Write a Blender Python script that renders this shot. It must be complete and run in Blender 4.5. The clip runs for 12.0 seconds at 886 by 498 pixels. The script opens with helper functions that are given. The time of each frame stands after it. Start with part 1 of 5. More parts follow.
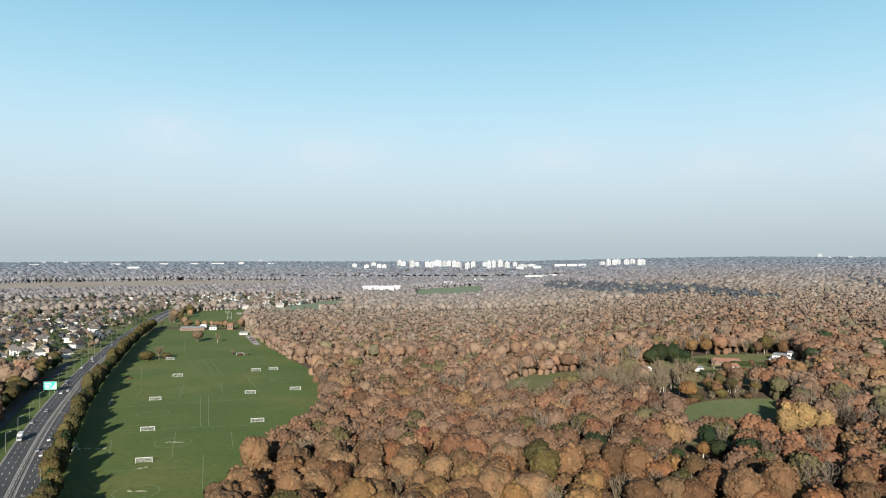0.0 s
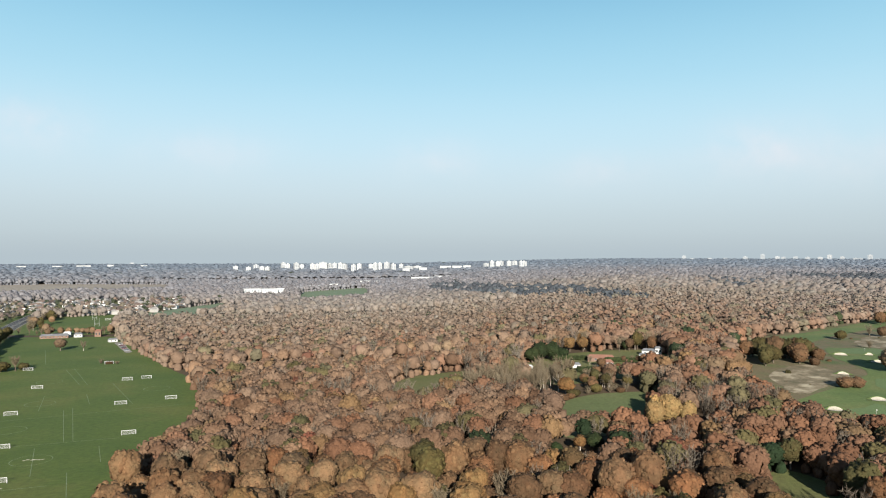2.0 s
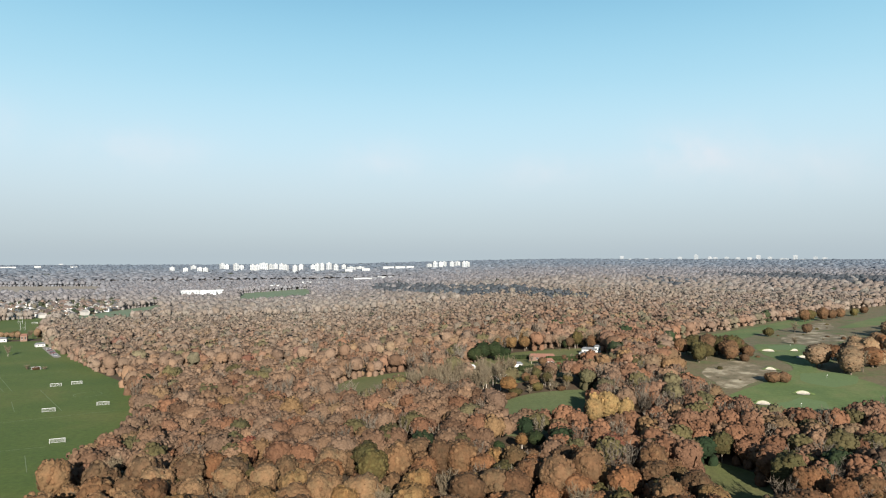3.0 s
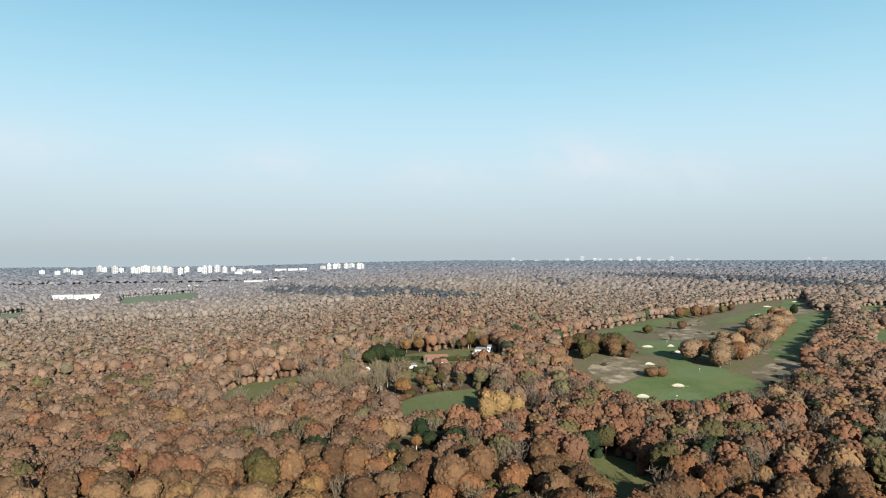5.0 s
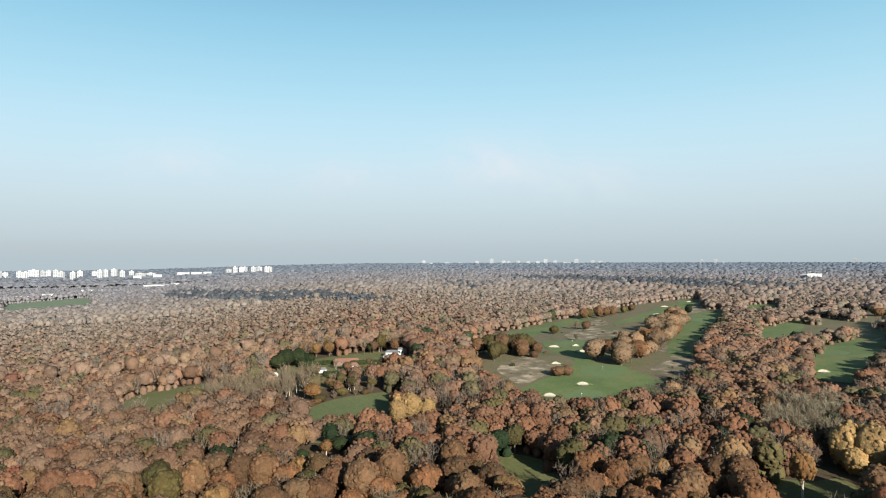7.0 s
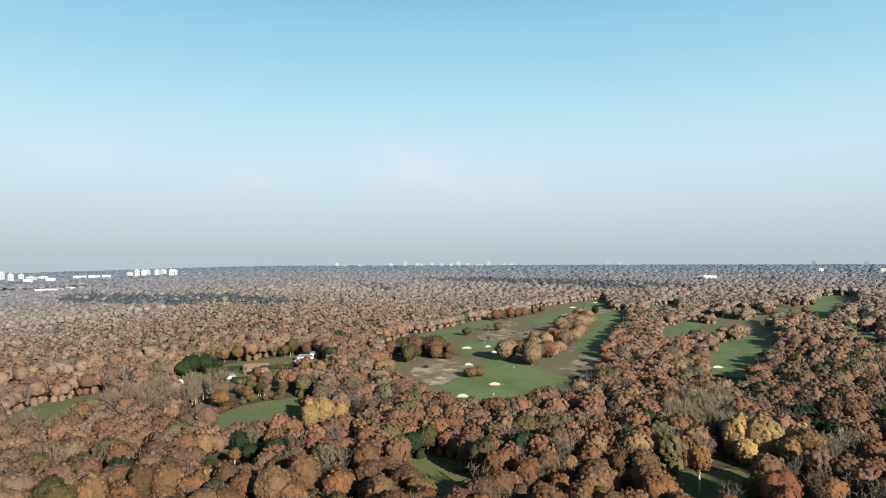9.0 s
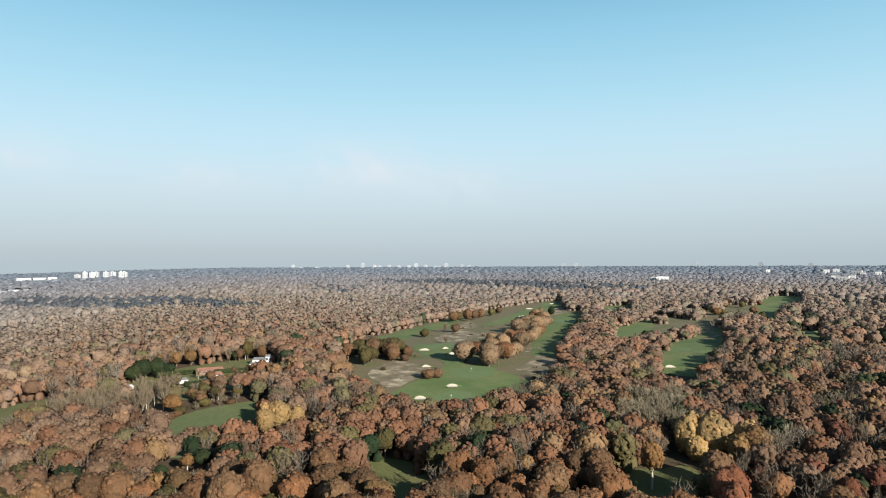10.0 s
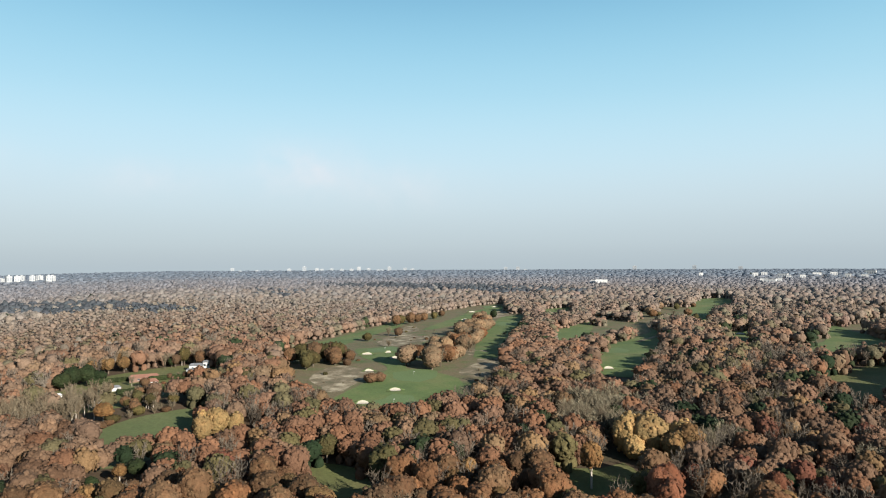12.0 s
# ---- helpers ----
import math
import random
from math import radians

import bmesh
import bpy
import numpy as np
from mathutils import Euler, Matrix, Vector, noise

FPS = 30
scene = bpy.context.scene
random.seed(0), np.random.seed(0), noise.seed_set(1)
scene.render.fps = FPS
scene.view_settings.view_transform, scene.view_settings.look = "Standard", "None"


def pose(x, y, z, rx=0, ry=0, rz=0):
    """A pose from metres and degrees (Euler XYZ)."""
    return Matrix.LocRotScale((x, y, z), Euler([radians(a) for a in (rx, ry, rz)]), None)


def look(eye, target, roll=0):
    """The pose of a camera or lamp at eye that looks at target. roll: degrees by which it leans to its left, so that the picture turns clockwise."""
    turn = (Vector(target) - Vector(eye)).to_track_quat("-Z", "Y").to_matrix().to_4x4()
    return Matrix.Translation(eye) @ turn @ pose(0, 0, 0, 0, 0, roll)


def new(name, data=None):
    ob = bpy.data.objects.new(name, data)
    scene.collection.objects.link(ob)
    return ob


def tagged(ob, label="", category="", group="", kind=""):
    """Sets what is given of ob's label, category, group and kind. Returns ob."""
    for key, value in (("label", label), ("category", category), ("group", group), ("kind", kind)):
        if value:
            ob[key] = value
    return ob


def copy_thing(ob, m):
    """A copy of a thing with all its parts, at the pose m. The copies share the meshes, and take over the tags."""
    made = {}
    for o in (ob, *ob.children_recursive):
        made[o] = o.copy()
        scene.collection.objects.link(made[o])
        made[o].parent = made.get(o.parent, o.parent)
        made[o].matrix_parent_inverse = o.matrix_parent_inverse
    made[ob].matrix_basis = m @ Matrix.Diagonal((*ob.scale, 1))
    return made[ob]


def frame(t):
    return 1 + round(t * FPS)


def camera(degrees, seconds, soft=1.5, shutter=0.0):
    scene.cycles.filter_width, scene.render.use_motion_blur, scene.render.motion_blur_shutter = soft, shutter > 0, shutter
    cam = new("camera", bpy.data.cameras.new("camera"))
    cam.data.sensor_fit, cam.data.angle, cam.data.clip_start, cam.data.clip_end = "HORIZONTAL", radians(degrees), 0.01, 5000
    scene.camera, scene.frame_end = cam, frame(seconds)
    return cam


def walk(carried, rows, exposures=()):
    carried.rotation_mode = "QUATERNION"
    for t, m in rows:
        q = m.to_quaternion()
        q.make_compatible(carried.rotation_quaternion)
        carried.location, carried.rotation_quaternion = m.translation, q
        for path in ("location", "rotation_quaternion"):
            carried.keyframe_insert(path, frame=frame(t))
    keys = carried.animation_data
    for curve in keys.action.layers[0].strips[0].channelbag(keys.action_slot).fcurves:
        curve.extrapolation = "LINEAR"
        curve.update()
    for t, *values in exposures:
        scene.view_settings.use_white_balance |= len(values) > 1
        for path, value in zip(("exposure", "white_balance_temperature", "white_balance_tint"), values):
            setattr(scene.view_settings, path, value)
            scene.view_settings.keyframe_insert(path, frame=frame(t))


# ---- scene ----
cam = camera(65.27, 12.0, soft=1.1)
EYE_Z = 100.0
# seconds, yaw, pitch, roll: the drone hovers and turns to its right
TURN = [
    (0.0, 0.00, 0.30, 0.00), (0.5, -2.21, 0.34, 0.00), (1.0, -4.71, 0.37, 0.00), (1.5, -6.89, 0.42, 0.00),
    (2.0, -9.40, 0.45, 0.00), (2.5, -11.59, 0.48, 0.00), (3.0, -14.10, 0.50, 0.03), (5.0, -22.81, 0.64, 0.10),
    (5.5, -24.72, 0.69, 0.12), (6.0, -26.67, 0.75, 0.17), (6.5, -28.32, 0.79, 0.19), (7.0, -30.18, 0.85, 0.20),
    (9.0, -37.31, 1.03, 0.21), (9.5, -38.96, 1.07, 0.23), (10.0, -40.82, 1.16, 0.24), (10.5, -42.32, 1.21, 0.25),
    (11.0, -42.88, 1.28, 0.24), (11.5, -43.88, 1.37, 0.24), (12.0, -45.53, 1.42, 0.24),
]
walk(cam, [(t, pose(0, 0, EYE_Z, 90 + p, r, y)) for t, y, p, r in TURN], exposures=[(0.0, 1.28), (12.0, 1.28)])

# ---- light ----
SUN_AZ, SUN_EL = 184.0, 19.5          # compass bearing from the first view's heading, clockwise; height
world = bpy.data.worlds.new("sky")
scene.world = world
world.use_nodes = True
wn, wl = world.node_tree.nodes, world.node_tree.links
sky = wn.new("ShaderNodeTexSky")
sky.sky_type = "NISHITA"
sky.sun_disc = False
sky.sun_elevation, sky.sun_rotation = radians(SUN_EL), radians(SUN_AZ)
sky.altitude, sky.air_density, sky.dust_density, sky.ozone_density = 100, 1.0, 0.8, 2.0
wn["Background"].inputs["Strength"].default_value = 0.05
wl.new(sky.outputs[0], wn["Background"].inputs["Color"])


def world_math(op, a_, b_=None):
    k = wn.new("ShaderNodeMath")
    k.operation = op
    for s, v in zip(k.inputs, (a_, b_)):
        if isinstance(v, (int, float)):
            s.default_value = v
        elif v is not None:
            wl.new(v, s)
    return k.outputs[0]


# the hazy lower sky: grey smog at the horizon, white above it, then blue
where = wn.new("ShaderNodeTexCoord")
axes = wn.new("ShaderNodeSeparateXYZ")
wl.new(where.outputs["Generated"], axes.inputs[0])
low = wn.new("ShaderNodeValToRGB")
HAZE = [(0.0, (0.43, 0.515, 0.575)), (0.03, (0.47, 0.56, 0.62)), (0.085, (0.58, 0.69, 0.75)), (0.15, (0.58, 0.78, 0.88)), (0.24, (0.42, 0.72, 0.87)), (0.36, (0.23, 0.54, 0.75)), (0.6, (0.07, 0.20, 0.40))]
while len(low.color_ramp.elements) < len(HAZE):
    low.color_ramp.elements.new(0.5)
low.color_ramp.interpolation = "B_SPLINE"
for el, (p, c) in zip(low.color_ramp.elements, HAZE):
    el.position, el.color = p, (*c, 1)
wl.new(axes.outputs["Z"], low.inputs[0])
# thin pale clouds low in the sky: bearing, height, half width, half height in degrees, strength
cover = None
puffs = wn.new("ShaderNodeTexNoise")
puffs.inputs["Scale"].default_value, puffs.inputs["Detail"].default_value = 22.0, 5.0
wl.new(where.outputs["Generated"], puffs.inputs["Vector"])
for az, el, w, h, s in ((-21.5, 9.2, 3.4, 1.7, 0.8), (-9.5, 8.0, 5.0, 1.8, 0.4), (9.0, 7.8, 4.0, 1.6, 0.4), (34.2, 8.0, 4.2, 2.0, 0.75), (22.0, 6.8, 4.5, 1.4, 0.35), (42.0, 6.6, 5.0, 1.8, 0.35)):
    turn = math.radians(az)
    side = world_math("SUBTRACT", world_math("MULTIPLY", axes.outputs["X"], math.cos(turn)), world_math("MULTIPLY", axes.outputs["Y"], math.sin(turn)))
    rise = world_math("SUBTRACT", axes.outputs["Z"], math.sin(math.radians(el)))
    side, rise = world_math("DIVIDE", side, math.radians(w)), world_math("DIVIDE", rise, math.radians(h))
    d2 = world_math("ADD", world_math("MULTIPLY", side, side), world_math("MULTIPLY", rise, rise))
    ahead = world_math("GREATER_THAN", world_math("ADD", world_math("MULTIPLY", axes.outputs["X"], math.sin(turn)), world_math("MULTIPLY", axes.outputs["Y"], math.cos(turn))), 0.0)
    blob = world_math("MULTIPLY", world_math("MULTIPLY", world_math("EXPONENT", world_math("MULTIPLY", d2, -1.1)), s), ahead)
    cover = blob if cover is None else world_math("ADD", cover, blob)
cover = world_math("MULTIPLY", cover, world_math("MULTIPLY", world_math("SUBTRACT", puffs.outputs[0], 0.2), 1.2))
tint = wn.new("ShaderNodeMix")
tint.data_type = "RGBA"
tint.clamp_factor = True
tint.inputs[7].default_value = (0.92, 0.82, 0.83, 1)
wl.new(cover, tint.inputs[0])
wl.new(low.outputs[0], tint.inputs[6])
hazy = wn.new("ShaderNodeBackground")
hazy.inputs["Strength"].default_value = 0.44
wl.new(tint.outputs[2], hazy.inputs["Color"])
join = wn.new("ShaderNodeMixShader")
span = wn.new("ShaderNodeMapRange")
span.inputs["From Min"].default_value, span.inputs["From Max"].default_value = 0.36, 0.75
span.inputs["To Min"].default_value, span.inputs["To Max"].default_value = 0.08, 1.0
wl.new(axes.outputs["Z"], span.inputs["Value"])
wl.new(span.outputs[0], join.inputs[0])
wl.new(hazy.outputs[0], join.inputs[1])
wl.new(wn["Background"].outputs[0], join.inputs[2])
wl.new(join.outputs[0], wn["World Output"].inputs["Surface"])

sun_data = bpy.data.lights.new("sun", "SUN")
sun_data.energy, sun_data.angle, sun_data.color = 5.0, radians(0.5), (1.0, 0.93, 0.82)
sun = new("sun", sun_data)
a, e = radians(SUN_AZ), radians(SUN_EL)
sun.matrix_world = look((900 * math.sin(a), 900 * math.cos(a), 500), (900 * math.sin(a) - math.sin(a) * math.cos(e), 900 * math.cos(a) - math.cos(a) * math.cos(e), 500 - math.sin(e)))


# ---- land ----
def ease(x, lo, hi):
    t = np.clip((np.asarray(x, float) - lo) / (hi - lo), 0, 1)
    return t * t * (3 - 2 * t)


def land(x, y):
    """Height of the ground: flat fields, a plateau to the east, hills in the distance."""
    r, az = np.hypot(x, y), np.degrees(np.arctan2(x, y))
    m = ease(az, 2, 25) * (1 - ease(az, 120, 150)) + 0.0
    up = m * (22 * ease(r, 250, 650) + 18 * ease(r, 650, 1500) + 20 * ease(r, 1500, 4500))
    return up + (1 - m) * 30 * ease(r, 1600, 3100)


def zz(x, y, lift=0.0):
    return float(land(x, y)) + lift


# the motorway's centre line, nearly a function of y
ROAD = [(-110, 120), (-150, 222), (-181, 290), (-206, 346), (-235, 415), (-270, 506), (-303, 599), (-359, 773), (-405, 938), (-443, 1088), (-474, 1230), (-500, 1380)]
road_pts = []
for i in range(len(ROAD) - 1):
    p0, p1, p2, p3 = (np.array(ROAD[max(0, min(len(ROAD) - 1, i + k))], float) for k in (-1, 0, 1, 2))
    for t in np.linspace(0, 1, 12, endpoint=False):
        road_pts.append(0.5 * (2 * p1 + (p2 - p0) * t + (2 * p0 - 5 * p1 + 4 * p2 - p3) * t * t + (3 * p1 - p0 - 3 * p2 + p3) * t ** 3))
road_pts = np.array(road_pts + [np.array(ROAD[-1], float)])
road_dir = np.gradient(road_pts, axis=0)
road_dir /= np.linalg.norm(road_dir, axis=1)[:, None]
road_side = np.stack([road_dir[:, 1], -road_dir[:, 0]], 1)      # to the right of the way out


def road_x(y):
    return np.interp(y, road_pts[:, 1], road_pts[:, 0])


def beside(x, y):
    """Signed distance from the motorway's centre, positive to its right."""
    return (x - road_x(y)) * np.interp(y, road_pts[:, 1], road_dir[:, 1])


def road_at(y, off):
    i = np.interp(y, road_pts[:, 1], np.arange(len(road_pts)))
    k = int(i)
    p = road_pts[k] * (1 - i + k) + road_pts[min(k + 1, len(road_pts) - 1)] * (i - k)
    s = road_side[k]
    return p[0] + s[0] * off, p[1] + s[1] * off, math.atan2(road_dir[k][1], road_dir[k][0])


def inside(poly, x, y):
    x, y = np.asarray(x, float), np.asarray(y, float)
    hit = np.zeros(x.shape, bool)
    for (x0, y0), (x1, y1) in zip(poly, poly[1:] + poly[:1]):
        cross = (y0 > y) != (y1 > y)
        hit ^= cross & (x < (x1 - x0) * (y - y0) / ((y1 - y0) or 1e-9) + x0)
    return hit


WOOD_EDGE = [(-90, 225), (-90, 283), (-94, 334), (-84, 381), (-77, 417), (-82, 463), (-92, 528), (-106, 577), (-137, 636), (-168, 702), (-198, 773), (-236, 850), (-254, 893)]
FIELD = [road_at(y, 14)[:2] for y in range(225, 905, 45)] + WOOD_EDGE[::-1]
FAR_PITCH = [(-390, 935), (-430, 1080), (-418, 1180), (-337, 1222), (-285, 1010), (-271, 920)]
FAR_MEADOW = [(-330, 1160), (-274, 1330), (-220, 1470), (-170, 1475), (-225, 1260), (-275, 1160)]
FAR_GREEN = [(-70, 1600), (-66, 1840), (107, 1985), (104, 1735)]
MEADOW = [(35, 458), (45, 524), (69, 550), (106, 545), (108, 514), (77, 468)]
CLEARING = [(119, 354), (136, 404), (152, 417), (175, 420), (201, 418), (199, 398), (179, 371), (154, 350), (136, 343)]
NURSERY = [(126, 478), (152, 532), (190, 548), (228, 545), (268, 534), (262, 500), (242, 466), (205, 452), (159, 450)]
GOLF = [(316, 508), (361, 567), (427, 606), (475, 630), (528, 657), (617, 696), (718, 733), (791, 757), (888, 771), (925, 761), (795, 646), (815, 622), (687, 533), (562, 450), (461, 382), (401, 338), (332, 300), (303, 300), (276, 312), (258, 322), (256, 345), (267, 379), (273, 422)]
FAIRWAY_MAIN = [(288, 380), (314, 390), (339, 402), (361, 414), (371, 435), (376, 468), (410, 517), (439, 502), (426, 461), (374, 408), (380, 379), (376, 352), (350, 318), (318, 296), (290, 300), (262, 308), (262, 345), (276, 373)]
FAIRWAY_WEST = [(352, 554), (415, 589), (472, 617), (525, 642), (613, 690), (614, 669), (544, 623), (469, 583), (362, 513), (324, 500)]
FAIRWAY_NORTH = [(569, 596), (689, 660), (788, 706), (892, 754), (870, 709), (743, 650), (621, 598)]
FAIRWAY_EAST = [(445, 401), (532, 473), (645, 556), (753, 623), (787, 608), (676, 522), (559, 447), (483, 396), (455, 384)]
FAIRWAY_THREE = [(550, 396), (652, 462), (722, 490), (777, 494), (687, 437), (610, 408)]
FAIRWAY_FOUR = [(458, 284), (477, 297), (522, 324), (595, 358), (633, 364), (701, 379), (769, 393), (680, 345), (570, 300), (505, 276), (462, 258)]
FAIRWAY_FIVE = [(640, 186), (672, 209), (755, 214), (837, 231), (930, 262), (876, 220), (822, 183), (800, 165), (753, 152), (700, 162)]
FAIRWAY_SIX = [(830, 372), (927, 429), (1045, 485), (1220, 548), (1280, 522), (1131, 447), (1001, 433), (901, 386)]
FAIRWAY_SEVEN = [(690, 274), (764, 316), (824, 309), (739, 274)]
FAIRWAY_EIGHT = [(826, 600), (880, 652), (940, 633), (881, 592)]
GLADE = [(246, 178), (264, 189), (280, 191), (290, 181), (304, 176), (296, 164), (282, 152), (262, 143), (240, 140), (226, 150)]
HOLLOW = [(176, 262), (189, 278), (203, 282), (210, 266), (202, 244), (176, 206), (156, 214)]
RIDE = [(500, 156), (494, 140), (478, 122), (467, 97), (640, 108), (640, 128), (590, 146)]
RIDE_NEAR = [(440, 166), (452, 164), (452, 120), (460, 80), (445, 78), (436, 120)]
PARKLAND = [(-1169, 1497), (-1416, 1812), (-1150, 1992), (-787, 2161), (-457, 2152), (-410, 1890), (-649, 1800), (-950, 1660)]
SPORTS_GREEN = [(-420, 560), (-330, 520), (-300, 470), (-345, 440), (-470, 500)]
EAST_ROUGH = [(640, 470), (900, 560), (1120, 470), (1200, 215), (900, 170), (690, 150), (560, 260), (520, 335)]
FIELD_SIDE = [(-110, 225), (-80, 225), (-82, 283), (-87, 334), (-76, 381), (-68, 417), (-75, 455), (-88, 490), (-103, 480), (-103, 387)]
FIELD_END = [(-386, 850), (-405, 950), (-285, 950), (-262, 930), (-247, 885)]
NEAR_STRIP = [(x_ * 0.93, y_ * 0.93) for x_, y_ in FAR_MEADOW]
NEAR_GREEN = [(x_ * 0.95, y_ * 0.95) for x_, y_ in FAR_GREEN]
OPEN = [FIELD, FIELD_SIDE, FIELD_END, NEAR_STRIP, NEAR_GREEN, FAR_PITCH, FAR_MEADOW, FAR_GREEN, MEADOW, CLEARING, NURSERY, GOLF, FAIRWAY_THREE, FAIRWAY_FOUR, FAIRWAY_FIVE, FAIRWAY_SIX, FAIRWAY_SEVEN, FAIRWAY_EIGHT, GLADE, HOLLOW, RIDE, RIDE_NEAR, PARKLAND, SPORTS_GREEN]


def suburb(x, y):
    r = np.hypot(x, y)
    return ((beside(x, y) < -30) & (y > 560) & (r < 1290 + 400 * ease(np.degrees(np.arctan2(x, y)), -24, -17))) | ((y > 1215) & (x < -240 - (y - 1215) * 0.15) & (r < 1640))


def village(x, y):
    az, r = np.degrees(np.arctan2(x, y)), np.hypot(x, y)
    return (az > 67) & (r > 1900) & (r < 3400)


def no_trees(x, y):
    hit = suburb(x, y)
    for poly in OPEN:
        hit |= inside(poly, x, y)
    for poly in (FAIRWAY_THREE, FAIRWAY_FOUR, FAIRWAY_FIVE, FAIRWAY_SIX, FAIRWAY_SEVEN, FAIRWAY_EIGHT):
        hit |= inside(poly, x * 1.05, y * 1.05) | inside(poly, x * 1.10, y * 1.10)
    for poly in (FAR_MEADOW, FAR_GREEN):
        hit |= inside(poly, x * 1.11, y * 1.11)
    az, r = np.degrees(np.arctan2(x, y)), np.hypot(x, y)
    hit |= inside(MEADOW, x * 1.035, y * 1.035)
    hit |= (az > -6.8) & (az < -3.4) & (r > 1650) & (r < 1830)
    d = beside(x, y)
    hit |= (d > -30) & (d < 20) & (y < 1400) & (y > 100)
    return hit


# ---- materials ----
def node_mat(name):
    m = bpy.data.materials.new(name)
    m.use_nodes = True
    return m, m.node_tree.nodes, m.node_tree.links, m.node_tree.nodes["Principled BSDF"]


def noise_node(n, l, scale, detail=4.0, rough=0.6):
    t = n.new("ShaderNodeTexCoord")
    k = n.new("ShaderNodeTexNoise")
    k.inputs["Scale"].default_value, k.inputs["Detail"].default_value, k.inputs["Roughness"].default_value = scale, detail, rough
    l.new(t.outputs["Object"], k.inputs["Vector"])
    return k


def ramp_node(n, stops):
    r = n.new("ShaderNodeValToRGB")
    while len(r.color_ramp.elements) < len(stops):
        r.color_ramp.elements.new(0.5)
    for el, (p, c) in zip(r.color_ramp.elements, stops):
        el.position, el.color = p, (*c, 1)
    return r


def mixed(n, l, a_out, b_out, fac_out=None, mode="MIX", fac=0.5):
    k = n.new("ShaderNodeMix")
    k.data_type, k.blend_type = "RGBA", mode
    k.inputs[0].default_value = fac
    if fac_out is not None:
        l.new(fac_out, k.inputs[0])
    l.new(a_out, k.inputs[6])
    l.new(b_out, k.inputs[7])
    return k.outputs[2]


def surface(name, c1, c2, big=0.02, small=0.6, rough=0.9, bump=0.3, metal=0.0, spec=0.3, c3=None):
    """Two colours mixed at a large scale, broken up by a fine grain, with relief."""
    m, n, l, b = node_mat(name)
    k1, k2 = noise_node(n, l, big, 5), noise_node(n, l, small, 6, 0.7)
    stops = [(0.35, c1), (0.65, c2)] if c3 is None else [(0.3, c1), (0.5, c2), (0.68, c3)]
    r1 = ramp_node(n, stops)
    l.new(k1.outputs[0], r1.inputs[0])
    r2 = ramp_node(n, [(0.25, (0.7, 0.7, 0.7)), (0.75, (1.25, 1.25, 1.25))])
    l.new(k2.outputs[0], r2.inputs[0])
    l.new(mixed(n, l, r1.outputs[0], r2.outputs[0], mode="MULTIPLY", fac=1.0), b.inputs["Base Color"])
    b.inputs["Roughness"].default_value, b.inputs["Metallic"].default_value = rough, metal
    b.inputs["Specular IOR Level"].default_value = spec
    if bump:
        bp = n.new("ShaderNodeBump")
        bp.inputs["Strength"].default_value, bp.inputs["Distance"].default_value = bump, 0.3 / max(small, 0.05)
        l.new(k2.outputs[0], bp.inputs["Height"])
        l.new(bp.outputs[0], b.inputs["Normal"])
    return m


def picked(name, colours, rough=0.8, spec=0.3, grain=0.8, metal=0.0, island=0.0, tuft=0.0):
    """A colour drawn for each object from a range, with a fine grain."""
    m, n, l, b = node_mat(name)
    info = n.new("ShaderNodeObjectInfo")
    r = ramp_node(n, [(i / max(1, len(colours) - 1), c) for i, c in enumerate(colours)])
    l.new(info.outputs["Random"], r.inputs[0])
    k = noise_node(n, l, grain, 5, 0.7)
    r2 = ramp_node(n, [(0.25, (0.72, 0.72, 0.72)), (0.75, (1.2, 1.2, 1.2))])
    l.new(k.outputs[0], r2.inputs[0])
    col = mixed(n, l, r.outputs[0], r2.outputs[0], mode="MULTIPLY", fac=1.0)
    if tuft:
        spread = n.new("ShaderNodeMath")
        spread.operation = "MULTIPLY"
        spread.inputs[1].default_value = 17.31
        l.new(info.outputs["Random"], spread.inputs[0])
        part_of = n.new("ShaderNodeMath")
        part_of.operation = "FRACT"
        l.new(spread.outputs[0], part_of.inputs[0])
        r4 = ramp_node(n, [(0.0, (0.68, 0.70, 0.72)), (0.5, (0.98, 0.98, 0.98)), (1.0, (1.24, 1.20, 1.14))])
        l.new(part_of.outputs[0], r4.inputs[0])
        col = mixed(n, l, col, r4.outputs[0], mode="MULTIPLY", fac=1.0)
        k5 = noise_node(n, l, 0.3, 3, 0.5)
        r5 = ramp_node(n, [(0.3, (0.80, 0.88, 0.88)), (0.7, (1.18, 1.10, 1.06))])
        l.new(k5.outputs[0], r5.inputs[0])
        col = mixed(n, l, col, r5.outputs[0], mode="MULTIPLY", fac=1.0)
    if island:
        g = n.new("ShaderNodeNewGeometry")
        lo, hi = 1 - island, 1 + island
        r3 = ramp_node(n, [(0.0, (lo, lo * 0.95, lo * 0.9)), (1.0, (hi, hi * 1.04, hi))])
        l.new(g.outputs["Random Per Island"], r3.inputs[0])
        col = mixed(n, l, col, r3.outputs[0], mode="MULTIPLY", fac=1.0)
    l.new(col, b.inputs["Base Color"])
    b.inputs["Roughness"].default_value, b.inputs["Specular IOR Level"].default_value, b.inputs["Metallic"].default_value = rough, spec, metal
    if tuft:
        l.new(leaf_tufts(n, l, tuft, 0.9, 0.45 / tuft), b.inputs["Normal"])
        let_through(n, l, b, col)
    return m


